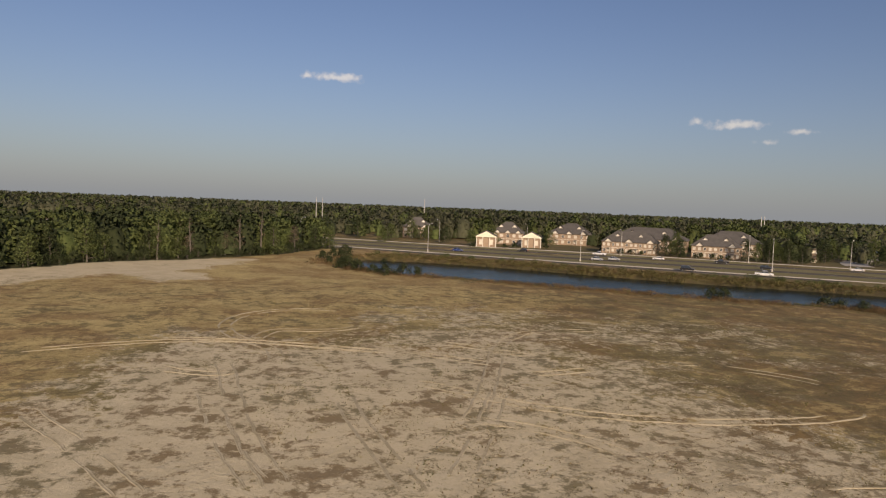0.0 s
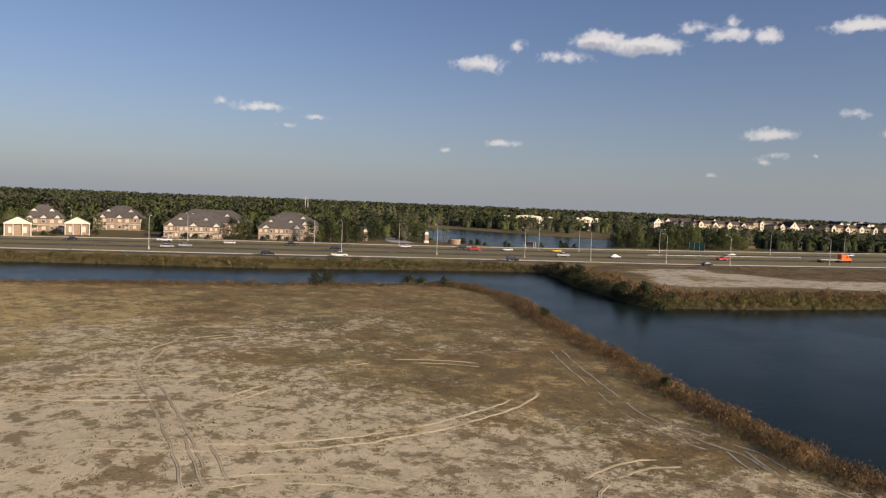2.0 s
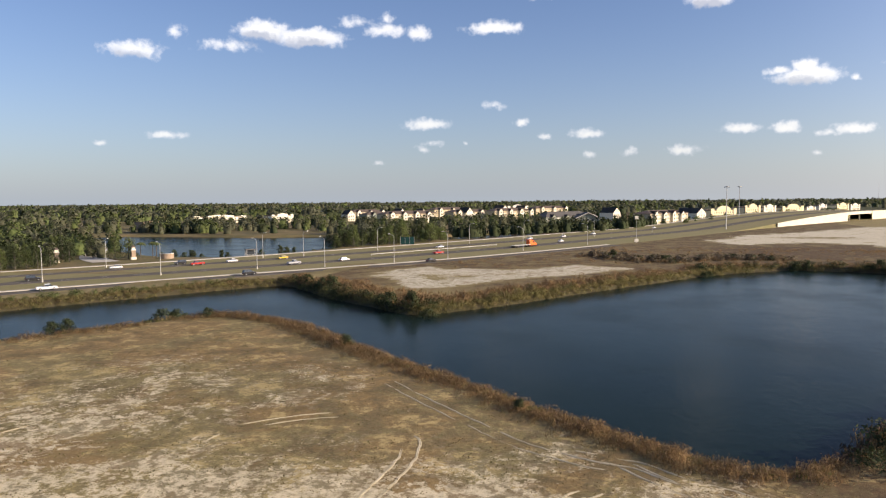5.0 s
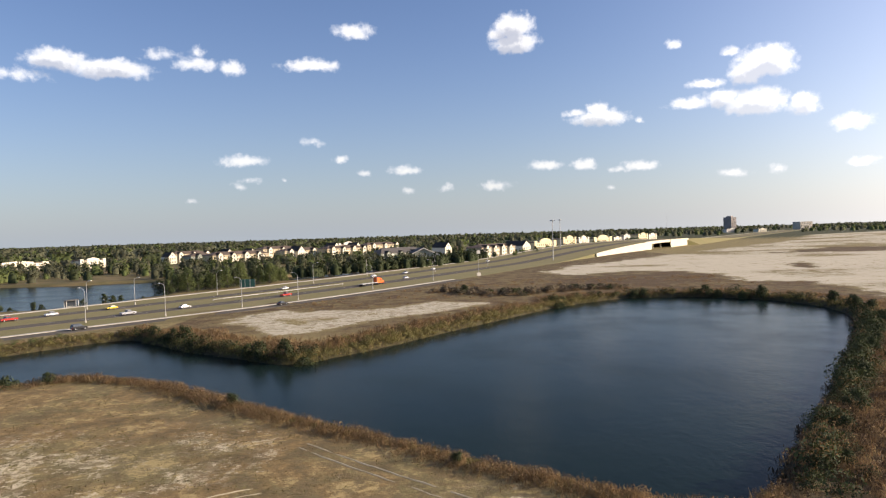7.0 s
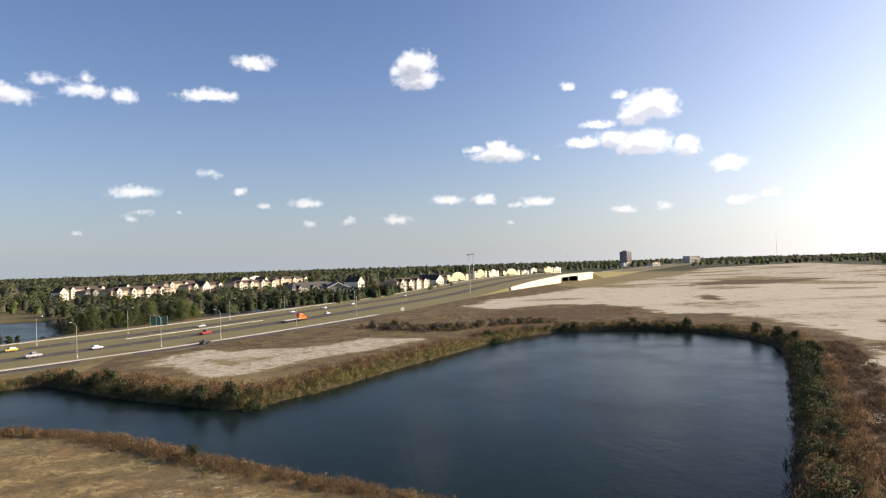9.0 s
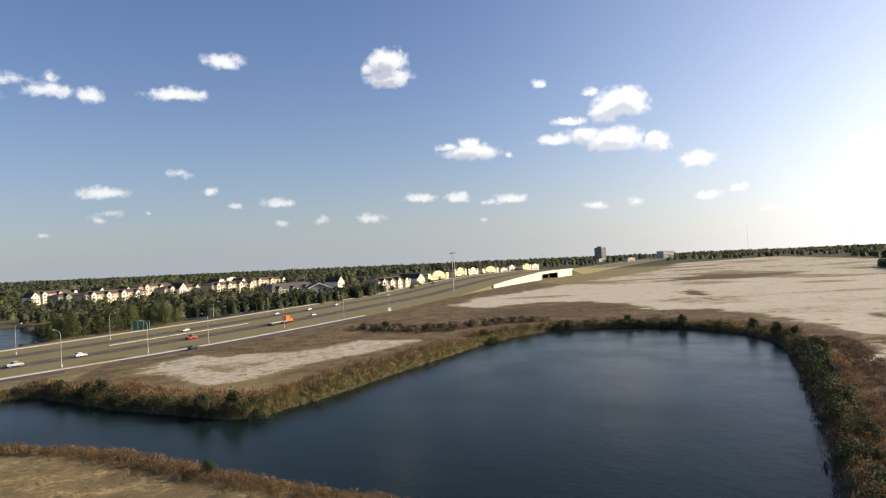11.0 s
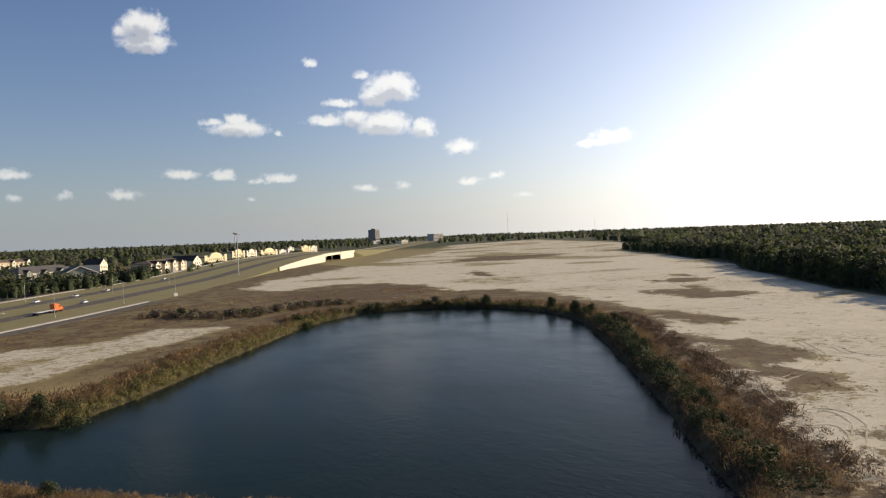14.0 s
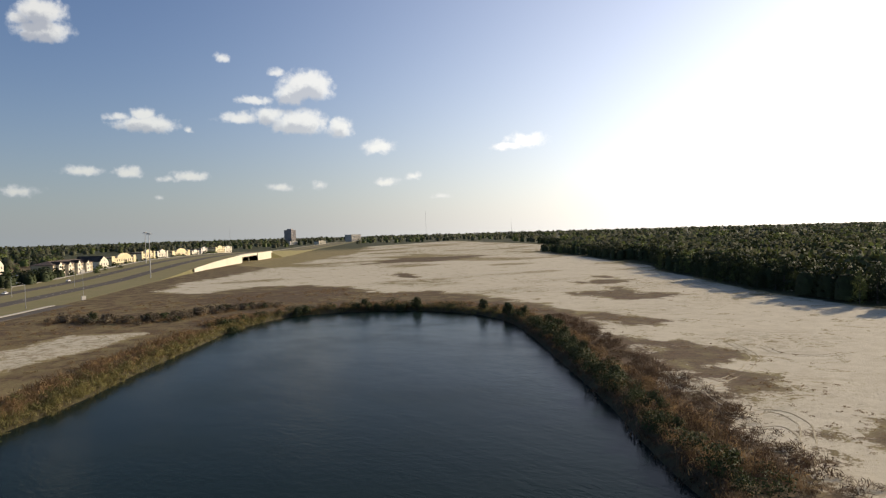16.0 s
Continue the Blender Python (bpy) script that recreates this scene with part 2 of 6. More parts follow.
def ground_material():
    """Sand, dry grass, brush soil and green turf, blended by where each grows and broken up by noise."""
    m = bpy.data.materials.new("open_ground")
    m.use_nodes = True
    tree = m.node_tree
    make, put, calc, vec, mix, noise_at, step = nodes_of(tree)
    bsdf = tree.nodes["Principled BSDF"]
    where = tree.nodes.new("ShaderNodeTexCoord").outputs["Object"]

    def mask(name):
        n = tree.nodes.new("ShaderNodeAttribute")
        n.attribute_name = name
        return n.outputs["Fac"]

    wide = noise_at(where, 0.035, 4, 0.6).outputs[0]
    mid = noise_at(where, 0.2, 5, 0.68, 0.6).outputs[0]
    fine = noise_at(where, 0.75, 5, 0.7, 0.4).outputs[0]
    grain = noise_at(where, 3.5, 4, 0.7).outputs[0]
    sand = mix(step(mid, 0.35, 0.7), (0.66, 0.57, 0.38), (0.56, 0.48, 0.31))
    sand = mix(calc("MULTIPLY", step(grain, 0.4, 0.75), 0.35), sand, (0.45, 0.375, 0.23))
    white = mix(step(mid, 0.35, 0.7), (0.58, 0.53, 0.395), (0.50, 0.45, 0.325))
    white = mix(calc("MULTIPLY", step(grain, 0.4, 0.75), 0.4), white, (0.40, 0.35, 0.26))
    sand = mix(mask("warm"), white, sand)
    tan = mix(step(mid, 0.35, 0.68), (0.59, 0.465, 0.21), (0.46, 0.355, 0.155))
    tan = mix(calc("MULTIPLY", step(grain, 0.42, 0.7), 0.6), tan, (0.22, 0.165, 0.062))
    olive = mix(step(grain, 0.35, 0.7), (0.27, 0.22, 0.10), (0.15, 0.125, 0.055))
    brown = mix(step(fine, 0.35, 0.7), (0.125, 0.082, 0.044), (0.07, 0.048, 0.028))
    brown = mix(calc("MULTIPLY", step(mid, 0.5, 0.62), 0.6), brown, (0.135, 0.105, 0.05))
    green = mix(step(fine, 0.35, 0.7), (0.11, 0.106, 0.044), (0.165, 0.13, 0.065))
    green = mix(calc("MULTIPLY", step(wide, 0.45, 0.62), 0.75), green, (0.21, 0.158, 0.08))
    woods = mix(step(mid, 0.35, 0.7), (0.045, 0.055, 0.022), (0.075, 0.072, 0.034))
    blotch = noise_at(where, 0.13, 9, 0.72, 0.4).outputs[0]
    speck = noise_at(where, 1.1, 7, 0.78, 0.2).outputs[0]
    rusty = noise_at(where, 0.07, 5, 0.65, 0.5).outputs[0]
    # how bare the sand lies: the mask, broken by three scales of weeds
    broken = calc("ADD", calc("MULTIPLY", calc("SUBTRACT", blotch, 0.5), 4.4), calc("ADD", calc("MULTIPLY", calc("SUBTRACT", speck, 0.5), 3.0), calc("MULTIPLY", calc("SUBTRACT", grain, 0.5), 0.8)))
    bare = calc("MULTIPLY", step(calc("ADD", mask("sand"), broken), 0.30, 0.62), step(mask("sand"), 0.02, 0.2))
    wavy = calc("ADD", calc("MULTIPLY", calc("SUBTRACT", speck, 0.5), 1.5), calc("MULTIPLY", calc("SUBTRACT", blotch, 0.5), 2.2))
    c = mix(step(calc("ADD", mask("tan"), wavy), 0.15, 0.85), olive, tan)
    c = mix(step(calc("ADD", mask("green"), wavy), 0.2, 0.8), c, green)
    c = mix(step(calc("ADD", mask("brush"), wavy), 0.2, 0.8), c, brown)
    rust = mix(step(speck, 0.38, 0.66), (0.30, 0.185, 0.078), (0.17, 0.105, 0.048))
    c = mix(calc("MULTIPLY", calc("MULTIPLY", step(calc("ADD", rusty, calc("ADD", calc("MULTIPLY", mask("rust"), 0.10), calc("MULTIPLY", calc("SUBTRACT", speck, 0.5), 0.5))), 0.47, 0.62), mask("warm")), 0.62), c, rust)
    # dry grass of two ages, in feathered patches
    aged = calc("ADD", noise_at(where, 0.16, 8, 0.7, 0.5).outputs[0], calc("MULTIPLY", calc("SUBTRACT", speck, 0.5), 0.35))
    c = mix(calc("MULTIPLY", calc("MULTIPLY", step(aged, 0.50, 0.58), mask("rank")), 0.82), c, mix(step(speck, 0.4, 0.62), (0.095, 0.078, 0.040), (0.165, 0.122, 0.06)))
    c = mix(calc("MULTIPLY", calc("MULTIPLY", step(aged, 0.47, 0.39), mask("warm")), 0.7), c, (0.47, 0.365, 0.165))
    c = mix(bare, c, sand)
    weeds = calc("MULTIPLY", step(calc("ADD", noise_at(where, 0.42, 10, 0.8, 0.15).outputs[0], calc("MULTIPLY", calc("SUBTRACT", blotch, 0.5), 0.5)), 0.485, 0.575), mask("weeds"))
    c = mix(calc("MULTIPLY", weeds, 0.8), c, mix(step(rusty, 0.42, 0.58), (0.16, 0.135, 0.064), (0.19, 0.13, 0.06)))
    clump = calc("MULTIPLY", step(calc("ADD", noise_at(where, 0.3, 8, 0.74, 0.3).outputs[0], calc("MULTIPLY", calc("SUBTRACT", speck, 0.5), 0.4)), 0.50, 0.58), mask("clump"))
    c = mix(calc("MULTIPLY", clump, 0.85), c, mix(step(speck, 0.4, 0.6), (0.115, 0.095, 0.05), (0.19, 0.14, 0.07)))
    c = mix(step(calc("ADD", mask("woods"), wavy), 0.35, 0.65), c, woods)
    c = mix(mask("damp"), c, mix(step(fine, 0.4, 0.65), (0.055, 0.048, 0.028), (0.085, 0.078, 0.038)))
    put(c, bsdf.inputs["Base Color"])
    bsdf.inputs["Roughness"].default_value = 0.95
    bsdf.inputs["Specular IOR Level"].default_value = 0.15
    b = tree.nodes.new("ShaderNodeBump")
    b.inputs["Strength"].default_value, b.inputs["Distance"].default_value = 0.8, 0.25
    put(calc("ADD", calc("MULTIPLY", fine, 0.7), calc("MULTIPLY", grain, 0.3)), b.inputs["Height"])
    put(b.outputs[0], bsdf.inputs["Normal"])
    return m


def water_material():
    m = bpy.data.materials.new("pond_water")
    m.use_nodes = True
    tree = m.node_tree
    make, put, calc, vec, mix, noise_at, step = nodes_of(tree)
    bsdf = tree.nodes["Principled BSDF"]
    where = tree.nodes.new("ShaderNodeTexCoord").outputs["Object"]
    put(mix(step(noise_at(where, 0.03, 3).outputs[0], 0.3, 0.7), (0.007, 0.016, 0.014), (0.009, 0.019, 0.016)), bsdf.inputs["Base Color"])
    bsdf.inputs["IOR"].default_value = 1.24
    bsdf.inputs["Specular IOR Level"].default_value = 0.1
    put(calc("ADD", 0.17, calc("MULTIPLY", step(noise_at(where, 0.045, 3).outputs[0], 0.4, 0.7), 0.07)), bsdf.inputs["Roughness"])
    ripple = vec("MULTIPLY", where, (1.0, 0.45, 1.0))
    h = calc("ADD", noise_at(ripple, 1.3, 3).outputs[0], calc("MULTIPLY", noise_at(ripple, 0.25, 2).outputs[0], 1.4))
    b = tree.nodes.new("ShaderNodeBump")
    b.inputs["Strength"].default_value, b.inputs["Distance"].default_value = 0.2, 0.2
    put(h, b.inputs["Height"])
    put(b.outputs[0], bsdf.inputs["Normal"])
    return m


GROUND, WATER = ground_material(), water_material()
ASPHALT = material("asphalt", [(0.125, 0.112, 0.095), (0.10, 0.09, 0.077), (0.145, 0.13, 0.11)], 0.15, 1.0, 0.004)
ASPHALT.node_tree.nodes["Principled BSDF"].inputs["Specular IOR Level"].default_value = 0.08
CONCRETE = material("concrete", [(0.50, 0.47, 0.40), (0.42, 0.39, 0.33), (0.55, 0.51, 0.44)], 0.3, 0.9, 0.01)
VERGE = material("verge_grass", [(0.195, 0.178, 0.070), (0.225, 0.19, 0.086), (0.14, 0.135, 0.054)], 0.09, 0.95, 0.05)
WALL_WHITE = material("cream_concrete_wall", [(0.72, 0.66, 0.50), (0.66, 0.60, 0.46), (0.74, 0.69, 0.55)], 0.1, 0.85, 0.01)
PAINT = material("road_paint", [(0.6, 0.58, 0.5), (0.45, 0.43, 0.38), (0.6, 0.58, 0.5)], 0.4, 0.8)
BARK = material("bark", [(0.125, 0.11, 0.09), (0.09, 0.08, 0.065), (0.17, 0.15, 0.125)], 1.0, 0.95, 0.03)
LEAF = material("leaf_green", [(0.132, 0.164, 0.052), (0.096, 0.125, 0.04), (0.165, 0.178, 0.066)], 0.3, 0.85, per="island", spread=0.17, leafy=0.35)
# leaves of distant trees: aerial haze painted into the colour, greyer and paler
LEAF_HAZY = material("leaf_haze_tinted", [(0.135, 0.14, 0.08), (0.112, 0.118, 0.068), (0.15, 0.148, 0.092)], 0.05, 0.9, per="island", spread=0.09, leafy=0.42)
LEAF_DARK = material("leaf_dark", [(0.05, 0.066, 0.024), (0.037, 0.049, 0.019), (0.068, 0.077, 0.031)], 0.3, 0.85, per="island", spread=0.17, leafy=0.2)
LEAF_BARE = material("leaf_greyish", [(0.17, 0.135, 0.09), (0.13, 0.105, 0.068), (0.20, 0.165, 0.11)], 0.3, 0.9, per="island", spread=0.3, leafy=0.3)
BRUSH = material("brush_rusty", [(0.285, 0.185, 0.088), (0.20, 0.13, 0.065), (0.32, 0.22, 0.115)], 0.28, 0.95, per="island", spread=0.2, leafy=0.35)
DEAD = material("dead_stalks", [(0.13, 0.085, 0.05), (0.095, 0.065, 0.04), (0.16, 0.11, 0.066)], 0.28, 0.95, per="island", spread=0.24, leafy=0.25)
REED = material("reed_straw", [(0.27, 0.205, 0.10), (0.21, 0.155, 0.075), (0.20, 0.17, 0.078)], 0.28, 0.95, per="island", spread=0.24, leafy=0.35)
OLIVE = material("rank_grass", [(0.20, 0.178, 0.066), (0.145, 0.135, 0.05), (0.25, 0.20, 0.088)], 0.28, 0.95, per="island", spread=0.24, leafy=0.35)
BRICK = material("red_brick", [(0.33, 0.25, 0.175), (0.28, 0.205, 0.14), (0.39, 0.30, 0.215)], 0.6, 0.9, 0.01)
STUCCO = material("cream_stucco", [(0.79, 0.73, 0.57), (0.75, 0.69, 0.53), (0.83, 0.78, 0.63)], 0.2, 0.9)
YELLOW = material("yellow_stucco", [(0.78, 0.67, 0.40), (0.73, 0.62, 0.37), (0.82, 0.71, 0.46)], 0.2, 0.9)
SIDING = material("grey_green_siding", [(0.27, 0.29, 0.23), (0.23, 0.25, 0.20), (0.31, 0.33, 0.26)], 0.3, 0.85)
TRIM = material("white_trim", [(0.70, 0.655, 0.56), (0.64, 0.60, 0.51), (0.74, 0.70, 0.61)], 0.5, 0.7)
ROOF_DARK = material("dark_shingle", [(0.115, 0.107, 0.097), (0.09, 0.084, 0.077), (0.145, 0.135, 0.122)], 0.5, 0.9, 0.02)
ROOF_BROWN = material("brown_shingle", [(0.145, 0.108, 0.083), (0.115, 0.087, 0.068), (0.175, 0.14, 0.11)], 0.5, 0.9, 0.02)
GLASS = material("window_glass", [(0.03, 0.04, 0.05), (0.05, 0.06, 0.07), (0.04, 0.05, 0.06)], 0.5, 0.12)
WINDOW_PALE = material("pale_blinds", [(0.62, 0.58, 0.48), (0.5, 0.47, 0.4), (0.66, 0.62, 0.54)], 0.6, 0.5)
TOWER_FACE = material("tower_cladding", [(0.30, 0.265, 0.24), (0.26, 0.23, 0.21), (0.33, 0.29, 0.26)], 0.1, 0.7)
TAN_WALL = material("tan_siding", [(0.52, 0.43, 0.28), (0.47, 0.39, 0.25), (0.56, 0.47, 0.32)], 0.2, 0.9)
STEEL = material("galvanised_steel", [(0.50, 0.49, 0.46), (0.42, 0.41, 0.38), (0.55, 0.54, 0.5)], 1.0, 0.5, metal=0.3)
SCRIM = material("teal_mesh_screen", [(0.012, 0.06, 0.056), (0.01, 0.05, 0.046), (0.016, 0.07, 0.06)], 0.5, 0.8)
RUBBER = material("tyre_rubber", [(0.02, 0.02, 0.02), (0.03, 0.03, 0.03), (0.025, 0.025, 0.025)], 2, 0.9)
CHROME = material("wheel_rim", [(0.55, 0.55, 0.55), (0.5, 0.5, 0.5), (0.6, 0.6, 0.6)], 2, 0.3, metal=0.9)
LAMP = material("lamp_glass", [(0.7, 0.68, 0.6), (0.65, 0.62, 0.55), (0.75, 0.7, 0.65)], 2, 0.2)
RED_LAMP = material("tail_lamp", [(0.4, 0.02, 0.015), (0.35, 0.02, 0.015), (0.45, 0.03, 0.02)], 2, 0.2)


# ---- mesh helpers ----
RNG = np.random.default_rng(7)


def mesh_np(name, verts, faces, mats, index=None, smooth=False, normals=None):
    """A mesh from arrays: faces all triangles or all quads."""
    verts, faces = np.asarray(verts, np.float32), np.asarray(faces, np.int32)
    me = bpy.data.meshes.new(name)
    n, k = faces.shape
    me.vertices.add(len(verts))
    me.vertices.foreach_set("co", verts.ravel())
    me.loops.add(n * k)
    me.loops.foreach_set("vertex_index", faces.ravel())
    me.polygons.add(n)
    me.polygons.foreach_set("loop_start", np.arange(0, n * k, k, dtype=np.int32))
    for m in mats if isinstance(mats, (list, tuple)) else [mats]:
        me.materials.append(m)
    if index is not None:
        me.polygons.foreach_set("material_index", np.asarray(index, np.int32))
    me.polygons.foreach_set("use_smooth", np.full(n, smooth))
    me.update(calc_edges=True)
    me.validate()
    if normals is not None:
        me.normals_split_custom_set_from_vertices(np.asarray(normals, np.float32))
    return me


def part(name, bm, mat, parent=None, label=""):
    me = bpy.data.meshes.new(name)
    bm.to_mesh(me)
    bm.free()
    for m in mat if isinstance(mat, (list, tuple)) else [mat]:
        me.materials.append(m)
    ob = new(name, me)
    if parent is not None:
        ob.parent = parent
    return tagged(ob, label)


def empty(name, m, label, category, group=""):
    ob = new(name)
    ob.matrix_basis = m
    return tagged(ob, label, category, group)


def box(bm, x0, x1, y0, y1, z0, z1, taper=0.0):
    """A block; taper draws the top in on all sides."""
    v = [bm.verts.new(p) for p in ((x0, y0, z0), (x1, y0, z0), (x1, y1, z0), (x0, y1, z0),
                                   (x0 + taper, y0 + taper, z1), (x1 - taper, y0 + taper, z1), (x1 - taper, y1 - taper, z1), (x0 + taper, y1 - taper, z1))]
    return [bm.faces.new([v[i] for i in f]) for f in ((3, 2, 1, 0), (4, 5, 6, 7), (0, 1, 5, 4), (1, 2, 6, 5), (2, 3, 7, 6), (3, 0, 4, 7))]


def tube(bm, points, radii, sides=6):
    """A tapered pipe along points."""
    rings = []
    for i, p in enumerate(points):
        a, b = Vector(points[max(i - 1, 0)]), Vector(points[min(i + 1, len(points) - 1)])
        q = (b - a).to_track_quat("Z", "Y")
        rings.append([bm.verts.new(Vector(p) + q @ Vector((math.cos(t) * radii[i], math.sin(t) * radii[i], 0)))
                      for t in (2 * math.pi * k / sides for k in range(sides))])
    for r, s in zip(rings, rings[1:]):
        for k in range(sides):
            bm.faces.new((r[k], r[(k + 1) % sides], s[(k + 1) % sides], s[k]))
    bm.faces.new(rings[0][::-1])
    bm.faces.new(rings[-1])


def prism(bm, outline, y0, y1):
    """An outline in x, z drawn out along y."""
    a = [bm.verts.new((x, y0, z)) for x, z in outline]
    b = [bm.verts.new((x, y1, z)) for x, z in outline]
    n = len(outline)
    bm.faces.new(a)
    bm.faces.new(b[::-1])
    for i in range(n):
        bm.faces.new((a[(i + 1) % n], a[i], b[i], b[(i + 1) % n]))


def hip_roof(bm, x0, x1, y0, y1, z, h, over=0.5, thick=0.25, gable=False):
    x0, x1, y0, y1 = x0 - over, x1 + over, y0 - over, y1 + over
    run = min(x1 - x0, y1 - y0) / 2
    inset = 0.0 if gable else run
    ym = (y0 + y1) / 2
    low = [bm.verts.new(p) for p in ((x0, y0, z), (x1, y0, z), (x1, y1, z), (x0, y1, z))]
    eave = [bm.verts.new(p) for p in ((x0, y0, z + thick), (x1, y0, z + thick), (x1, y1, z + thick), (x0, y1, z + thick))]
    r = [bm.verts.new((x0 + inset, ym, z + h)), bm.verts.new((max(x1 - inset, x0 + inset + 0.01), ym, z + h))]
    bm.faces.new(low[::-1])
    for i in range(4):
        j = (i + 1) % 4
        bm.faces.new((low[i], low[j], eave[j], eave[i]))
    bm.faces.new((eave[0], eave[1], r[1], r[0]))
    bm.faces.new((eave[2], eave[3], r[0], r[1]))
    bm.faces.new((eave[1], eave[2], r[1]))
    bm.faces.new((eave[3], eave[0], r[0]))


def spline(points, per):
    """A smooth line through points: per steps between two of them."""
    p = np.asarray(points, float)
    p = np.vstack([2 * p[0] - p[1], p, 2 * p[-1] - p[-2]])
    out = []
    for i in range(1, len(p) - 2):
        for t in np.arange(per) / per:
            a, b, c, d = p[i - 1], p[i], p[i + 1], p[i + 2]
            out.append(0.5 * (2 * b + (c - a) * t + (2 * a - 5 * b + 4 * c - d) * t * t + (3 * b - a - 3 * c + d) * t ** 3))
    out.append(p[-2])
    return np.array(out)


def signed(points, poly):
    """Distance of points from a polygon's edge: negative inside."""
    p, q = np.asarray(points, float), np.asarray(poly, float)
    best, inside = np.full(len(p), 1e9), np.zeros(len(p), bool)
    for a, b in zip(q, np.roll(q, -1, 0)):
        d = b - a
        t = np.clip(((p - a) @ d) / (d @ d), 0, 1)
        best = np.minimum(best, np.hypot(*(p - a - t[:, None] * d).T))
        cross = ((a[1] > p[:, 1]) != (b[1] > p[:, 1]))
        with np.errstate(divide="ignore", invalid="ignore"):
            inside ^= cross & (p[:, 0] < (b[0] - a[0]) * (p[:, 1] - a[1]) / (b[1] - a[1]) + a[0])
    return np.where(inside, -best, best)


def rough_noise(points, scale, seed=0):
    """Smooth value noise in 0..1 on the plan."""
    p = np.asarray(points, float) * scale
    i = np.floor(p).astype(np.int64)
    f = p - i
    f = f * f * (3 - 2 * f)

    def at(dx, dy):
        h = ((i[:, 0] + dx) * 374761393 + (i[:, 1] + dy) * 668265263 + seed * 974634777) & 0x7FFFFFFF
        h = ((h ^ (h >> 13)) * 1274126177) & 0x7FFFFFFF
        return ((h ^ (h >> 16)) & 0xFFFF) / 65535
    a = at(0, 0) * (1 - f[:, 0]) + at(1, 0) * f[:, 0]
    b = at(0, 1) * (1 - f[:, 0]) + at(1, 1) * f[:, 0]
    return a * (1 - f[:, 1]) + b * f[:, 1]


def ramp(v, low, high):
    t = np.clip((v - low) / (high - low), 0, 1)
    return t * t * (3 - 2 * t)


# ---- the plan ----
WATER_Z = -1.5
POND = spline([(-211, 43), (-201, 68), (-183, 90), (-165, 109), (-148.5, 130), (-126, 163.5), (-107, 187), (-94, 179), (-80, 165), (-63, 152), (-53.5, 145), (-45.5, 150), (-33, 165), (-18, 187.5),
               (3, 216.5), (17, 236), (34, 251), (50, 259), (72, 253), (87, 240), (94, 218), (92, 200), (85.5, 183.5), (72, 160.5), (48, 122.5), (33.5, 100), (23.5, 86), (15.5, 74),
               (10, 65.5), (3, 62), (-6.5, 68.5), (-23, 82.5), (-41.5, 98), (-65.5, 120), (-78, 127.5), (-92, 128.5), (-103, 113), (-113.5, 96), (-132, 70.5), (-150, 46), (-165, 34), (-190, 26)], 3)[:-1]
LAKE = spline([(-232, 284), (-203, 266), (-166, 270), (-153, 308), (-150, 335), (-185, 400), (-204, 440), (-254, 428), (-330, 434), (-374, 412), (-310, 350)], 3)[:-1]
POOL = spline([(-112, 400), (-86, 428), (-62, 482), (-76, 500), (-112, 470), (-130, 430)], 3)[:-1]
NEAR = [(-420, -170), (-330, -60), (-250, 45), (-194, 115), (-135, 192), (-79, 262), (-15, 365), (50, 490), (110, 605), (190, 735), (280, 870), (420, 1090), (640, 1440), (1000, 2010)]
FAR = [(-470, -140), (-372, -28), (-292, 80), (-244, 158), (-190, 230), (-146, 302), (-92, 398), (-25, 528), (38, 636), (114, 758), (206, 892), (350, 1120), (580, 1480), (950, 2050)]
PER = 12
NEAR_LINE, FAR_LINE = spline(NEAR, PER), spline(FAR, PER)
STATION = np.arange(len(NEAR_LINE)) / PER
ROAD_RISE = 7.4 * ramp(STATION, 7.0, 9.3) * (1 - ramp(STATION, 9.9, 11.5))     # the road climbs to its bridge


def across(s, f):
    """A place on the highway: s along it, f from the near footpath (0) to the far one (1)."""
    k = min(max(s * PER, 0), len(NEAR_LINE) - 1.001)
    i = int(k)
    a = NEAR_LINE[i] + (NEAR_LINE[i + 1] - NEAR_LINE[i]) * (k - i)
    b = FAR_LINE[i] + (FAR_LINE[i + 1] - FAR_LINE[i]) * (k - i)
    d = NEAR_LINE[i + 1] - NEAR_LINE[i] + FAR_LINE[i + 1] - FAR_LINE[i]
    z = ROAD_RISE[i] + (ROAD_RISE[i + 1] - ROAD_RISE[i]) * (k - i)
    p = a + (b - a) * f
    return p[0], p[1], z, math.degrees(math.atan2(d[1], d[0]))


SAND_FIELD = [(30, 397), (50, 372), (86, 392), (112, 345), (108, 300), (126, 262), (124, 226), (113, 191), (95, 163), (73, 131), (55, 106), (43, 88), (34, 76), (27, 68), (18, 62), (14, 40), (40, -20),
              (80, -120), (230, -160), (200, 20), (172, 60), (180, 124), (197, 160), (214, 188), (235, 216), (256, 244), (294, 298), (330, 331), (408, 460), (480, 596), (508, 640), (640, 735), (760, 920), (1000, 1500), (620, 1250),
              (400, 880), (268, 721), (167, 590), (115, 518), (67, 471)]
PENINSULA_SAND = [(-86, 215), (-82, 206), (-72, 191), (-61, 182), (-54, 181), (-47, 190), (-42, 203), (-29, 217), (-13, 230), (-6, 244), (-17, 249), (-36, 238), (-46, 233), (-57, 234), (-66, 225), (-74, 236), (-83, 229)]
STRIP_SAND = [(-112, -46), (-133, -47), (-156, -46), (-168, -38), (-182, -26), (-187, -10), (-186, 5), (-169, 2), (-150, -8), (-137, -2), (-130, -11), (-140, -20), (-131, -30)]
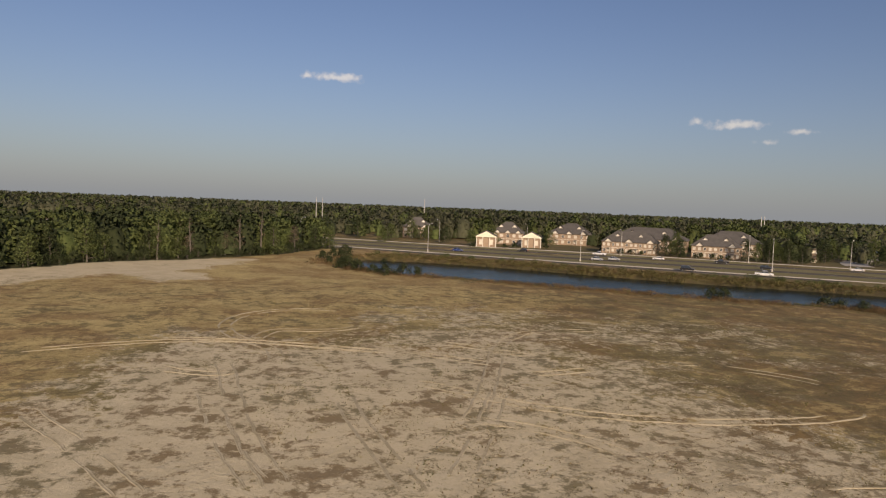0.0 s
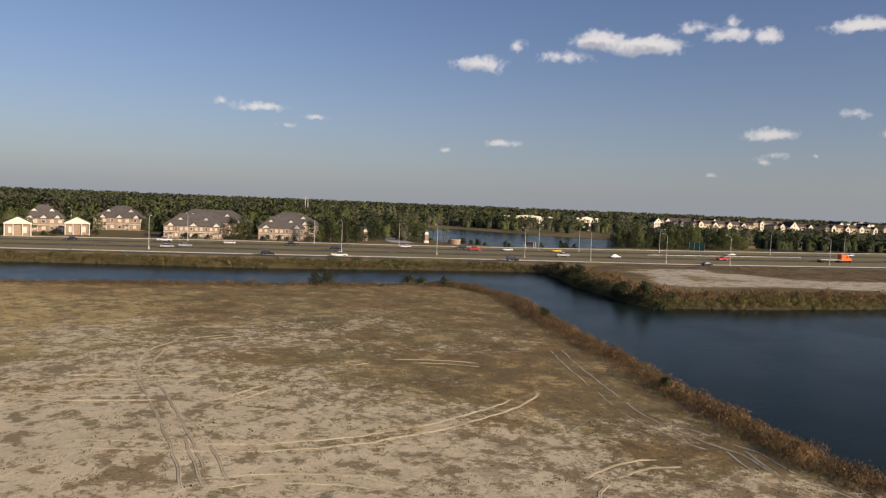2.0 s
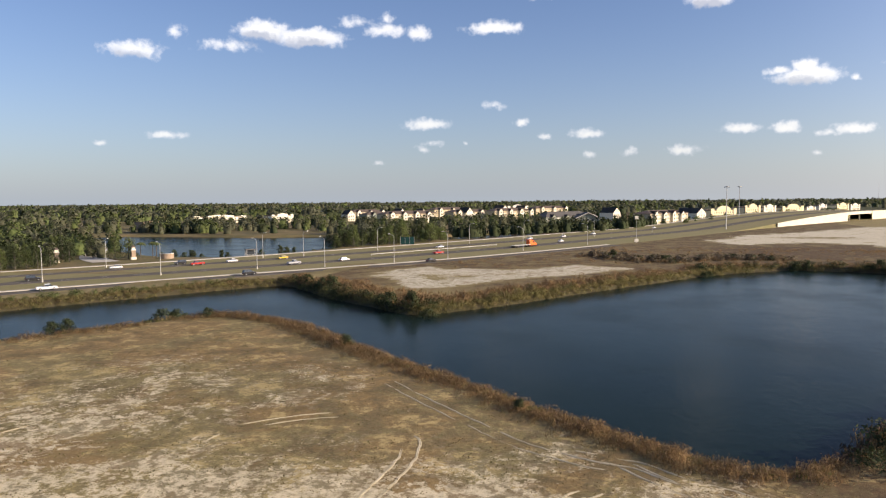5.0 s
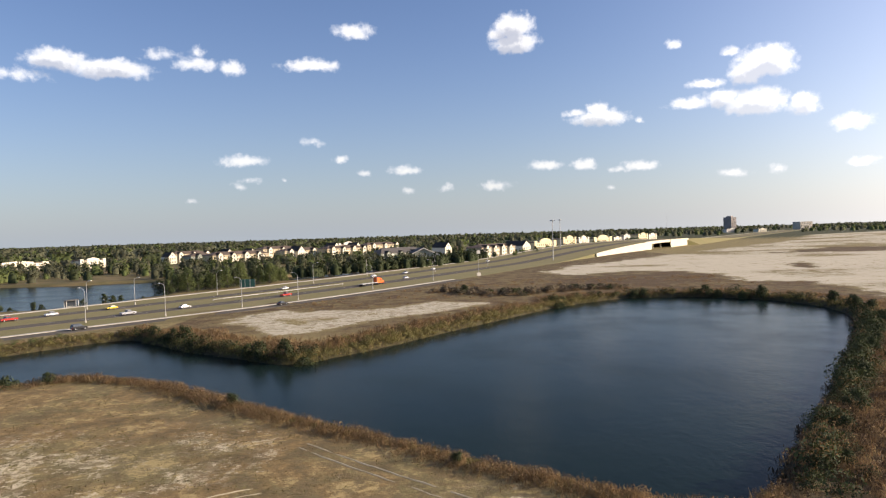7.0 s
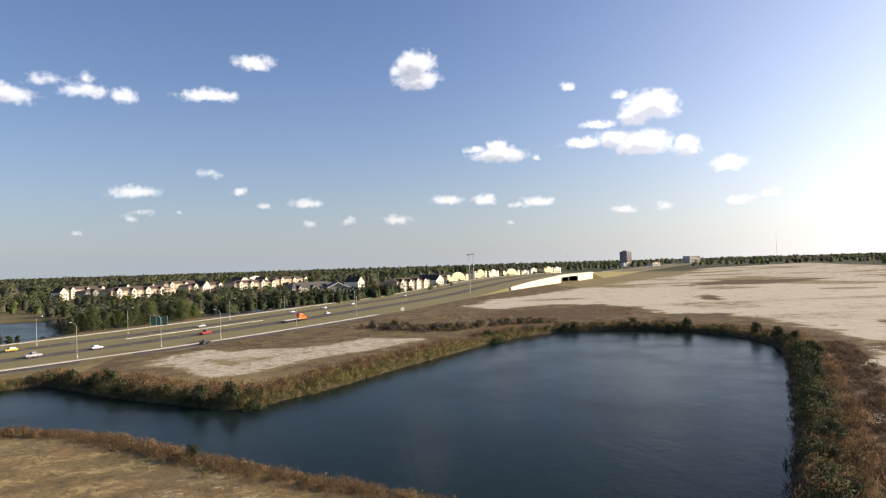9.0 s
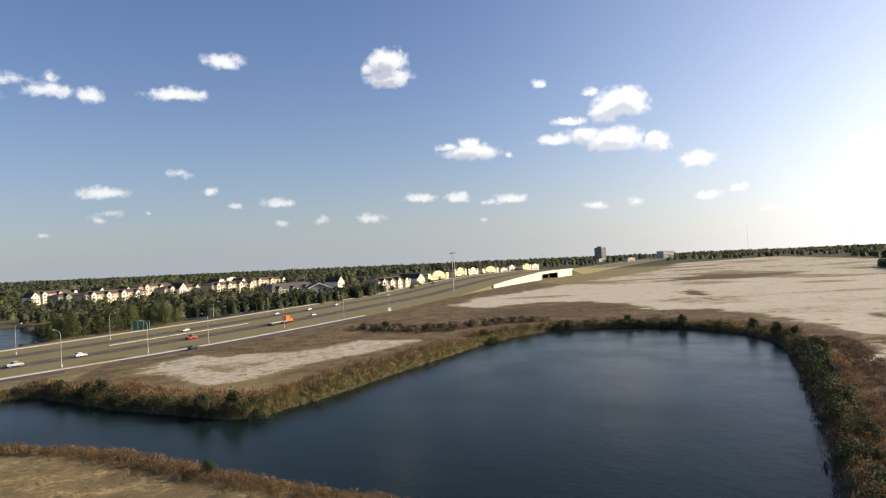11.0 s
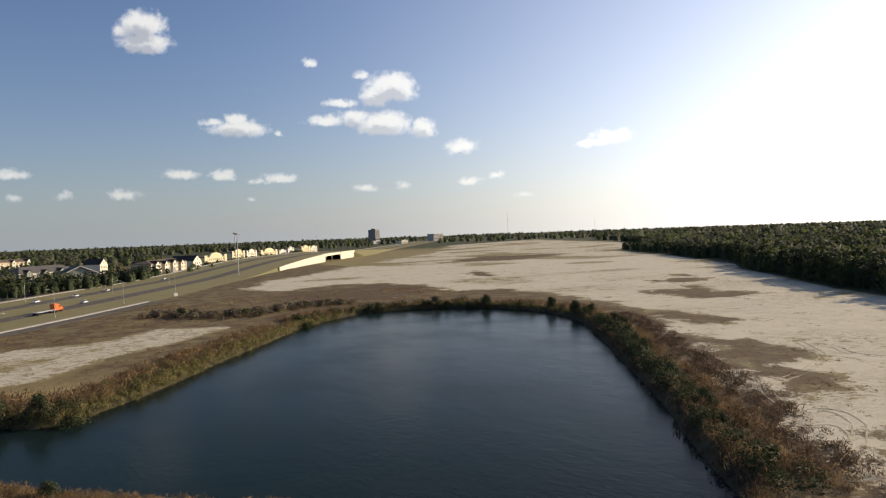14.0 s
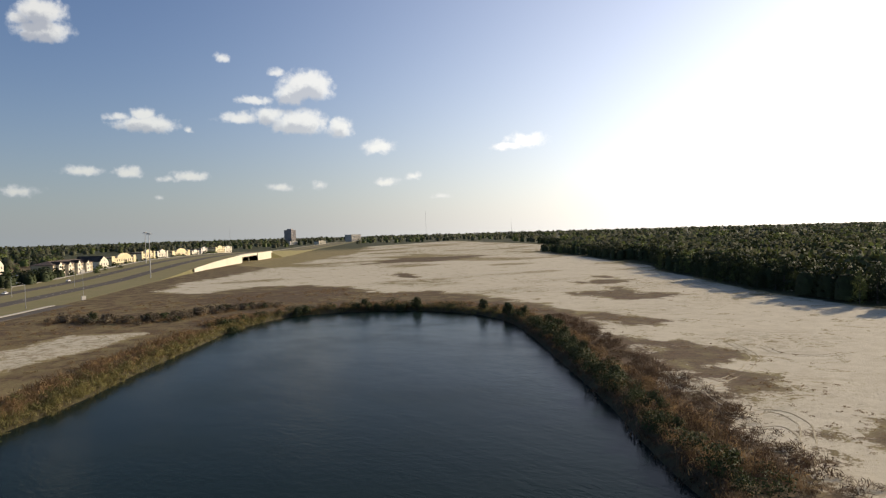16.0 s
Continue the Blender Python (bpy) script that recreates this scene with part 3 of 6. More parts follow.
NEAR_SAND = [(-26, -10), (-62, 2), (-61, 18), (-66, 25), (-88, 35), (-90, 46), (-74, 47), (-52, 47), (-49, 54), (-40, 60), (-27, 60), (-17, 60), (-8, 58), (0, 51), (30, 20), (60, -60), (-20, -60)]
DARK_PATCH = [(-84, 62), (-82, 76), (-66, 92), (-47, 88), (-26, 72), (-14, 61), (-24, 60), (-36, 69), (-46, 66), (-54, 57), (-64, 51)]
SCRUB_PATCHES = [[(81, 139), (86, 128), (83, 110), (73, 104), (61, 103), (59, 109), (71, 126)], [(66, 97), (60, 84), (52, 86), (51, 90)], [(200, 273), (240, 292), (218, 250), (196, 255)],
                 [(156, 232), (188, 234), (178, 192), (154, 199)], [(115, 184), (112, 155), (99, 156), (101, 172)], [(52, 74), (57, 66), (42, 60), (42, 66)], [(30, 335), (60, 360), (105, 380), (112, 345), (96, 311), (69, 287), (40, 290)],
                 [(168, 398), (185, 424), (200, 440), (186, 400), (172, 376)], [(230, 560), (330, 650), (420, 620), (330, 548)], [(104, 296), (126, 296), (130, 262), (122, 250)]]
WOODS_LEFT = [(-118, -110), (-138, -62), (-147, -46), (-155, -40), (-166, -35), (-174, -28), (-182, -14), (-192, 0), (-208, 14), (-222, 20), (-250, 38), (-330, -40), (-420, -160), (-300, -300)]
WOODS_RIGHT = [(172, 60), (180, 124), (197, 160), (214, 188), (235, 216), (256, 244), (294, 298), (330, 331), (408, 460), (480, 596), (508, 640), (560, 650), (640, 722), (760, 905), (1000, 1300), (1500, 1700), (2100, 900), (900, 0), (300, -200)]


def ground_height(p):
    p = np.asarray(p, float)
    z = (rough_noise(p, 0.05, 3) - 0.5) * 0.35 * ramp(np.hypot(p[:, 0] + 20, p[:, 1] - 40), 400, 120)
    for poly, drop in ((POND, 3.2), (LAKE, 3.0), (POOL, 3.0)):
        z = z * ramp(np.abs(signed(p, poly)), 0, 12) - drop * ramp(signed(p, poly), 1.8, -2.4)
    return z


def build_ground():
    def lines(*spans):
        out = []
        for a, b, n in spans:
            out += list(np.linspace(a, b, n, endpoint=False))
        return np.array(out + [spans[-1][1]])
    xs = lines((-5200, -1400, 14), (-1400, -420, 36), (-420, -215, 41), (-215, 215, 173), (215, 420, 41), (420, 1400, 40), (1400, 5200, 14))
    ys = lines((-3000, -400, 14), (-400, -100, 20), (-100, 275, 151), (275, 520, 62), (520, 1500, 60), (1500, 5200, 16))
    gx, gy = np.meshgrid(xs, ys)
    p = np.stack([gx.ravel(), gy.ravel()], 1)
    z = ground_height(p)
    nx, ny = len(xs), len(ys)
    i = (np.arange(ny - 1)[:, None] * nx + np.arange(nx - 1)).ravel()
    me = mesh_np("ground", np.c_[p, z], np.stack([i, i + 1, i + nx + 1, i + nx], 1), GROUND, smooth=True)
    wob = (rough_noise(p, 0.08, 1) - 0.5) * 14 + (rough_noise(p, 0.25, 2) - 0.5) * 5
    pond, field = signed(p, POND), signed(p, SAND_FIELD)
    patch = rough_noise(p * (1, 1.7), 0.02, 5)
    far_fade = ramp(p[:, 1], 420, 700)
    near = ramp(signed(p, NEAR_SAND) + wob, 12, -10) * (0.46 + 0.40 * rough_noise(p, 0.06, 9) + 0.30 * ramp(np.hypot(p[:, 0] + 4, p[:, 1] - 15), 56, 22)) * (0.68 + 0.32 * ramp(p[:, 1], 76, 36)) + 0.14 * ramp(p[:, 1], 34, 22) * ramp(signed(p, NEAR_SAND), 4, -6) + 0.10 * ramp(signed(p, NEAR_SAND) + wob, 30, 5)
    near = np.maximum(near, ramp(signed(p, DARK_PATCH) + wob, 8, -6) * (0.16 + 0.56 * rough_noise(p, 0.09, 15)))
    scrub = np.minimum.reduce([signed(p, q) for q in SCRUB_PATCHES])
    scrub = ramp(scrub + wob * 0.9 + (rough_noise(p, 0.33, 71) - 0.5) * 7, 6, -4)
    sand = np.maximum.reduce([near, ramp(field + wob * 0.8, 5, -9) * (1.0 - 0.7 * ramp(patch, 0.6, 0.78) * (0.35 + 0.65 * ramp(p[:, 1], 230, 420)) - 0.3 * far_fade) * (1 - scrub),
                              ramp(signed(p, PENINSULA_SAND) + wob * 0.6, 5, -5) * (0.65 * ramp(signed(p, PENINSULA_SAND), -15, -6) + 0.05 + 1.0 * rough_noise((p @ np.array([[0.8, -0.6], [0.6, 0.8]])) * (1, 0.5), 0.10, 11)),
                              ramp(signed(p, STRIP_SAND) + wob * 0.4, 4, -4) * 1.25])
    tan = ramp(np.hypot(p[:, 0] + 22, (p[:, 1] - 35) * 1.15) + wob * 1.5, 42, 66) * (p[:, 0] < 30)
    tan = np.maximum(tan * (0.95 - 0.8 * ramp(signed(p, DARK_PATCH) + wob, 6, -5)), 0.45 * (1 - ramp(signed(p, DARK_PATCH) + wob, 8, -6)))
    tan = tan * (0.42 + 0.58 * ramp(p[:, 1] + wob, 80, 46))
    brush = ramp(pond + wob * 0.35, np.where(p[:, 0] > 10, 27, 13), np.where(p[:, 0] > 10, 16, 2)) * (p[:, 1] > 20) * np.where((p[:, 0] < 0) & (p[:, 1] < 130), 0.3, 1.0)
    other = (field > -2) & (p[:, 1] > 150) & (pond > 0) & (p[:, 0] > -100) & (p[:, 0] < 170)
    brush = np.maximum(brush, other * 0.62 * ramp(p[:, 1], 150, 190))
    rank = ramp(p[:, 1] + wob, 48, 64) * ramp(p[:, 0] + wob, 6, -14) * ramp(p[:, 1], 135, 120) * ramp(p[:, 0], -150, -110)
    sand = sand * (1 - 0.42 * rank)
    brush = np.maximum(brush, 0.20 * rank)
    pale = ramp(signed(p, PENINSULA_SAND) + wob * 0.5, 5, -3)
    brush = np.maximum(brush, scrub * 0.8) * (1 - 0.95 * pale)
    road_side = signed(p, np.vstack([NEAR_LINE[:110] + (6, -5), FAR_LINE[109::-1]]))
    green = np.maximum(ramp(road_side, 16, 2) * 0.55, 0.85 * ramp(signed(p, np.vstack([FAR_LINE[:100], [(-2000, 1800), (-2000, -200)]])), 8, -4))
    green *= 1 - (signed(p, PENINSULA_SAND) < 2)
    woods = np.maximum.reduce([ramp(signed(p, WOODS_LEFT), 5, -3), ramp(signed(p, WOODS_RIGHT), 6, -3), ramp(np.hypot(p[:, 0], p[:, 1]), 900, 1500) * (field > 0)])
    weeds = ramp(p[:, 0], 30, 0) * ramp(p[:, 1], 140, 110) * ramp(p[:, 0], -150, -110) + 0.45 * ramp(field, 4, -6) * ramp(patch, 0.5, 0.7) + 0.8 * ramp(signed(p, PENINSULA_SAND), 4, -3)
    damp = 0.9 * ramp(pond + (rough_noise(p, 0.6, 23) - 0.5) * 1.2, 2.6, 1.0)
    warm = ramp(p[:, 0], 34, 4) * ramp(p[:, 1], 140, 110)
    clump = ramp(pond, 46, 8) * ramp(p[:, 0], 12, -6) * ramp(p[:, 1], 140, 128) * ramp(p[:, 0], -120, -70) + 0.55 * ramp(signed(p, PENINSULA_SAND), -2, 6) * ramp(pond, 70, 10) * (p[:, 1] > 160) * (p[:, 0] < 60)
    rust = ramp(pond, 36, 14) * ramp(p[:, 0], -8, -30) * (p[:, 1] < 135)
    for key, values in (("rust", rust), ("rank", np.clip(rank + 0.25 * warm, 0, 1)), ("clump", clump), ("damp", damp), ("warm", warm), ("weeds", weeds), ("sand", sand), ("tan", tan), ("brush", brush), ("green", green), ("woods", woods)):
        me.attributes.new(key, "FLOAT", "POINT").data.foreach_set("value", np.asarray(values, np.float32))
    tagged(new("ground", me), "pale sandy open ground with patches of dry grass", "ground", kind="structure")
    for name, poly, z, label in (("water", POND, WATER_Z, "dark blue rippled pond with a straight channel"), ("water", LAKE, -1.3, "blue lake beyond the highway"), ("water", POOL, -1.3, "small pale pool among trees")):
        c = poly.mean(0)
        wide = []
        for a, b in zip(poly, np.roll(poly, -1, 0)):
            wide.append(a)
        ring = np.array(wide)
        d = np.roll(ring, -1, 0) - np.roll(ring, 1, 0)
        area = np.sum(ring[:, 0] * np.roll(ring[:, 1], -1) - ring[:, 1] * np.roll(ring[:, 0], -1))
        out = np.stack([d[:, 1], -d[:, 0]], 1) * (1 if area > 0 else -1)
        ring = ring + out / np.linalg.norm(out, axis=1)[:, None] * 1.8
        bm = bmesh.new()
        face = bm.faces.new([bm.verts.new((x, y, z)) for x, y in ring])
        if face.normal.z < 0 or area < 0:
            bmesh.ops.reverse_faces(bm, faces=[face])
        bmesh.ops.triangulate(bm, faces=bm.faces[:])
        tagged(part(name, bm, WATER), label, "water", kind="structure")


build_ground()


# ---- the highway ----
def band(name, f0, f1, lift, mat, label, s0=0.0, s1=13.0, category="road", deep=0.5, metres=None):
    """One strip of the highway with its edges turned down. metres: widths from the near line instead of shares."""
    i0, i1 = int(s0 * PER), int(s1 * PER)
    verts, faces = [], []
    for i in range(i0, i1 + 1):
        a, b = NEAR_LINE[i], FAR_LINE[i]
        w = np.linalg.norm(b - a)
        g0, g1 = (f0, f1) if metres is None else (metres[0] / w, metres[1] / w)
        p, q, z = a + (b - a) * g0, a + (b - a) * g1, ROAD_RISE[i] + lift
        s = i / PER
        low = z - 1.5 if 9.0 < s < 9.45 else z - deep - ROAD_RISE[i]       # open under the bridge
        bank = (a - b) / w * (1.8 * ROAD_RISE[i] if f0 < 0 and (s < 7.9 or s > 9.88) else 0.0)       # grass slopes beside the ramp
        verts += [(*(p + bank), low), (*p, z), (*q, z), (*(q - bank), low)]
    for k in range(i1 - i0):
        for j in range(3):
            faces.append((4 * k + j, 4 * k + j + 1, 4 * k + j + 5, 4 * k + j + 4))
    return tagged(new(name, mesh_np(name, verts, np.array(faces)[:, ::-1], mat)), label, category, kind="structure")


band("verge", -0.02, 1.02, 0.06, VERGE, "mown yellow-green highway verge and median", category="verge")
band("frontage_road", 0, 0, 0.09, ASPHALT, "narrow asphalt lane beside the channel bank", 0, 6.0, metres=(-7.0, -0.6))
band("carriageway_near", 0.27, 0.39, 0.11, ASPHALT, "dark grey asphalt carriageway with several lanes")
band("carriageway_far", 0.63, 0.74, 0.11, ASPHALT, "dark grey asphalt carriageway beyond the median")
band("pavement_near", 0, 0, 0.20, CONCRETE, "pale concrete footpath along the verge", 0, 6.0, "pavement", metres=(0.0, 2.2))
band("pavement_far", 0.962, 1.0, 0.20, CONCRETE, "pale concrete footpath along the far verge", 0, 13.0, "pavement")


def estate_drive():
    """The pale drive that leaves the highway between the gate towers."""
    line = spline([(-206, 236), (-216, 243), (-226, 252), (-238, 266), (-252, 284), (-262, 305)], 6)
    n = np.gradient(line, axis=0)
    n = np.stack([-n[:, 1], n[:, 0]], 1) / np.linalg.norm(n, axis=1)[:, None]
    k = len(line)
    verts = [(*p, z) for off, z in ((-5.2, -0.2), (-5.0, 0.09), (5.0, 0.09), (5.2, -0.2)) for p in line + n * off]
    faces = [(j * k + i, j * k + i + 1, (j + 1) * k + i + 1, (j + 1) * k + i) for j in range(3) for i in range(k - 1)]
    tagged(new("driveway", mesh_np("driveway", verts, np.array(faces)[:, ::-1], CONCRETE)), "pale concrete drive between the gate towers", "road", kind="structure")


estate_drive()


def lane_marks():
    verts, faces = [], []
    for f in (0.31, 0.35, 0.667, 0.703):
        for s in np.arange(1.0, 9.0, 0.115):
            x, y, z, yaw = across(s, f)
            c, d = math.cos(radians(yaw)), math.sin(radians(yaw))
            k = len(verts)
            for u, v in ((-1.6, -0.09), (1.6, -0.09), (1.6, 0.09), (-1.6, 0.09)):
                verts.append((x + u * c - v * d, y + u * d + v * c, z + 0.13))
            faces.append((k, k + 1, k + 2, k + 3))
    tagged(new("lane_markings", mesh_np("lane_markings", verts, faces, PAINT)), "worn white dashed lane lines on asphalt", "road marking", kind="stuff")


lane_marks()


def retaining_wall():
    """The cream walls of the ramp and the bridge between them."""
    root = empty("overpass", pose(0, 0, 0), "cream concrete retaining walls and bridge carrying the highway", "bridge")

    def slab(name, i0, i1, off, low, high, thick, label=""):
        verts, faces = [], []
        for n, i in enumerate(np.linspace(i0, i1, 24)):
            x, y, z, yaw = across(i, 0)
            nx, ny = math.sin(radians(yaw)), -math.cos(radians(yaw))
            t = n / 23
            zl, zh = low(t, z), high(t, z)
            for o, h in ((off, zl), (off, zh), (off - thick, zh), (off - thick, zl)):
                verts.append((x + nx * o, y + ny * o, h))
        for k in range(23):
            for j in range(4):
                faces.append((4 * k + j, 4 * k + (j + 1) % 4, 4 * k + 4 + (j + 1) % 4, 4 * k + 4 + j))
        faces += [(0, 3, 2, 1), (92, 93, 94, 95)]
        ob = new(name, mesh_np(name, verts, faces, WALL_WHITE))
        ob.parent = root
        return tagged(ob, label)
    slab("retaining_wall", 7.9, 9.0, 3.0, lambda t, z: -0.2, lambda t, z: z + 0.4 + 0.6 * t, 0.6)
    slab("bridge_deck", 8.98, 9.47, 2.6, lambda t, z: z - 1.6, lambda t, z: z + 1.0, 5.0)
    slab("retaining_wall", 9.45, 9.88, 3.0, lambda t, z: -0.2, lambda t, z: z + 1.0 - 2.0 * max(0, t - 0.8), 0.6)
    for s in (9.12, 9.3):
        x, y, z, yaw = across(s, 0.02)
        bm = bmesh.new()
        tube(bm, [(x, y, 0), (x, y, z - 1.5)], [0.7, 0.7], 8)
        part("bridge_pier", bm, CONCRETE, root)


retaining_wall()


# ---- foliage ----
def leaf_cloud(n, centre, radii, size, rng, slim=0.55):
    """n little leaf-sprays scattered through an ellipsoid, denser towards its skin."""
    d = rng.normal(size=(n, 3))
    d /= np.linalg.norm(d, axis=1)[:, None]
    c = np.asarray(centre) + d * np.asarray(radii) * (rng.random((n, 1)) ** 0.45)
    u = rng.normal(size=(n, 3)) + ((0, 0, 1.3) if slim < 0.4 else (0, 0, 0))      # twigs stand, leaves lie every way
    u /= np.linalg.norm(u, axis=1)[:, None]
    w = np.cross(u, rng.normal(size=(n, 3)))
    w /= np.linalg.norm(w, axis=1)[:, None]
    s = size * (0.55 + 0.9 * rng.random((n, 1)))
    v = np.stack([c - u * s, c + w * s * slim, c + u * s, c - w * s * slim], 1)
    return v.reshape(-1, 3), np.arange(4 * n).reshape(-1, 4)


def blade_clump(n, radius, height, rng, lean=0.5, width=0.07):
    """Upright stalks as narrow quads that lean outwards."""
    a = rng.random(n) * 2 * math.pi
    r = radius * np.sqrt(rng.random(n))
    base = np.stack([np.cos(a) * r, np.sin(a) * r, np.full(n, -0.15)], 1)
    h = height * (0.5 + 0.6 * rng.random(n))
    b = a + rng.normal(size=n) * 0.9
    top = base + np.stack([np.cos(b) * lean * h * rng.random(n), np.sin(b) * lean * h * rng.random(n), h], 1)
    side = np.stack([-np.sin(b), np.cos(b), np.zeros(n)], 1) * (width * (0.6 + rng.random((n, 1))))
    v = np.stack([base - side, base + side, top + side * 0.5, top - side * 0.5], 1)
    return v.reshape(-1, 3), np.arange(4 * n).reshape(-1, 4)


def rounded(v, f, centre=None, soft=0.72):
    """Leaves turned outwards, with normals that follow the whole clump, so that it shades as one soft mass."""
    top, wide = v[:, 2].max(), np.abs(v[:, :2]).max()
    c = np.array((0, 0, 0.3 * top)) if centre is None else np.asarray(centre)
    out = (v - c) / (wide, wide, max(top, 0.1) * 0.8) + (0, 0, 0.45)
    out /= np.linalg.norm(out, axis=1)[:, None] + 1e-6
    flat = np.cross(v[f[:, 1]] - v[f[:, 0]], v[f[:, 2]] - v[f[:, 0]])
    flat /= np.linalg.norm(flat, axis=1)[:, None] + 1e-9
    turned = np.sum(flat * out[f].mean(1), axis=1) < 0
    f = np.where(turned[:, None], f[:, ::-1], f)
    flat[turned] *= -1
    n = out * soft
    n[f] += flat[:, None, :] * (1 - soft)
    return v, f, n / (np.linalg.norm(n, axis=1)[:, None] + 1e-6)


def scatter(name, templates, where, scales, mat, label, category, zs=None, rng=RNG):
    """Many clumps joined into one mesh of kind stuff."""
    verts, faces, normals, base = [], [], [], 0
    templates = [rounded(v, f) for v, f in templates]
    turn = rng.random(len(where)) * 2 * math.pi
    pick = rng.integers(0, len(templates), len(where))
    zs = ground_height(where) if zs is None else zs
    for k in range(len(where)):
        v, f, out = templates[pick[k]]
        c, s = math.cos(turn[k]), math.sin(turn[k])
        sc = scales[k]
        q = np.empty_like(v)
        q[:, 0] = (v[:, 0] * c - v[:, 1] * s) * sc + where[k][0]
        q[:, 1] = (v[:, 0] * s + v[:, 1] * c) * sc + where[k][1]
        q[:, 2] = v[:, 2] * sc + zs[k]
        verts.append(q)
        faces.append(f + base)
        normals.append(np.stack([out[:, 0] * c - out[:, 1] * s, out[:, 0] * s + out[:, 1] * c, out[:, 2]], 1))
        base += len(v)
    me = mesh_np(name, np.vstack(verts), np.vstack(faces), mat, smooth=True, normals=np.vstack(normals))
    return tagged(new(name, me), label, category, kind="stuff")


def tree_kind(seed, height, spread, low, lobes, leaves, leaf, mat, lean=0.05, straight=False):
    """A tree at the origin: trunk with limbs, and a crown of leaf sprays in uneven lobes."""
    rng = np.random.default_rng(seed)
    root = empty("tree", pose(0, 0, 0), "", "tree")
    bm = bmesh.new()
    bend = rng.normal(size=2) * lean * height
    spine = [(bend[0] * t * t, bend[1] * t * t, height * 0.9 * t - 0.3 * (t == 0)) for t in (0, 0.25, 0.5, 0.75, 1)]
    r = 0.016 * height + 0.05
    tube(bm, spine, [r * 1.3, r, r * 0.75, r * 0.5, r * 0.15], 6)
    v, f, out_n, base = [], [], [], 0
    for k in range(lobes):
        t = low + (1 - low) * (k + 0.5) / lobes
        a = k * 2.4 + rng.random()
        out = spread * (0.25 + 0.65 * rng.random()) * (1 - 0.75 * max(0, t - 0.45) / 0.55)
        c = (math.cos(a) * out + bend[0] * t * t, math.sin(a) * out + bend[1] * t * t, height * t)
        if not straight or k % 2 == 0:
            s = height * max(low * 0.8, t - 0.16)
            tube(bm, [(bend[0] * t * t, bend[1] * t * t, s * 0.95), c], [r * 0.4, r * 0.1], 4)
        rad = spread * (0.36 + 0.22 * rng.random()) * (1.15 - (0.5 if straight else 0.28) * t)
        lv, lf = leaf_cloud(leaves // lobes, c, (rad, rad, rad * (0.62 + 0.25 * rng.random())), leaf, rng)
        lv, lf, ln = rounded(lv, lf, np.asarray(c) * (0.75, 0.75, 0.9), 0.6)
        v.append(lv)
        f.append(lf + base)
        out_n.append(ln)
        base += len(lv)
    part("trunk", bm, BARK, root)
    crown = new("crown", mesh_np("crown", np.vstack(v), np.vstack(f), mat, smooth=True, normals=np.vstack(out_n)))
    crown.parent = root
    return root


def palm_kind(height):
    root = empty("palm_tree", pose(0, 0, 0), "palm tree with a bare trunk and drooping fronds", "palm")
    bm = bmesh.new()
    tube(bm, [(0, 0, -0.3), (0.1, 0, height * 0.5), (0.2, 0.1, height)], [0.22, 0.17, 0.15], 7)
    part("trunk", bm, BARK, root)
    for k in range(12):
        a = k * math.pi / 6
        bm = bmesh.new()
        rows = []
        for t in np.linspace(0, 1, 6):
            d, z = 2.4 * t, height + 0.9 * t - 2.2 * t * t
            w = 0.32 * math.sin(math.pi * (0.15 + 0.8 * t))
            c, s = math.cos(a), math.sin(a)
            rows.append([bm.verts.new((0.2 + d * c - o * s, 0.1 + d * s + o * c, z - abs(o) * 0.5)) for o in (-w, 0, w)])
        for p, q in zip(rows, rows[1:]):
            for j in (0, 1):
                bm.faces.new((p[j], p[j + 1], q[j + 1], q[j]))
        part("frond", bm, LEAF, root)
    return root


TREES = {
    "oak": ([tree_kind(s, 11.0 + s % 3, 5.0, 0.12, 18, 1750, 0.29, LEAF) for s in (1, 2, 3)], "broad green tree with a dense uneven crown", ),
    "dark": ([tree_kind(s, 11.5 + s % 2, 4.9, 0.10, 18, 1650, 0.30, LEAF_DARK) for s in (4, 5, 6)], "dark green tree at the wood's edge"),
    "bare": ([tree_kind(s, 10.0 + s % 2, 3.2, 0.35, 9, 700, 0.24, LEAF_BARE) for s in (9, 10)], "half-bare greyish tree with thin branches"),
    "small": ([tree_kind(s, 4.8, 2.1, 0.32, 7, 700, 0.2, LEAF_DARK) for s in (11, 12)], "small round planted tree on the lake shore"),
    "bush": ([tree_kind(s, 1.9, 1.5, 0.18, 8, 950, 0.11, LEAF_DARK) for s in (13, 14, 15)], "rounded dark green shrub at the water's edge"),
    "snag": ([tree_kind(s, 12.0, 1.6, 0.4, 6, 40, 0.3, LEAF_BARE) for s in (16,)], "pale dead tree with broken branches"),
}
USED = set()


def plant(kind, x, y, size=1.0, name="", label="", group="", z=None):
    kinds, text = TREES[kind]
    src = kinds[int(RNG.integers(0, len(kinds)))]
    zz = float(ground_height([(x, y)])[0]) if z is None else z
    s = size * (0.85 + 0.3 * RNG.random())
    m = pose(x, y, zz, 0, 0, RNG.random() * 360) @ Matrix.Diagonal((s * (0.9 + 0.2 * RNG.random()), s, s * (0.9 + 0.2 * RNG.random()), 1))
    if src.name in USED:
        ob = copy_thing(src, m)
    else:
        ob = src
        USED.add(src.name)
    ob.matrix_basis = m
    ob.name = name or ("shrub" if kind == "bush" else "tree")
    return tagged(ob, label or text, "shrub" if kind == "bush" else "tree", group)


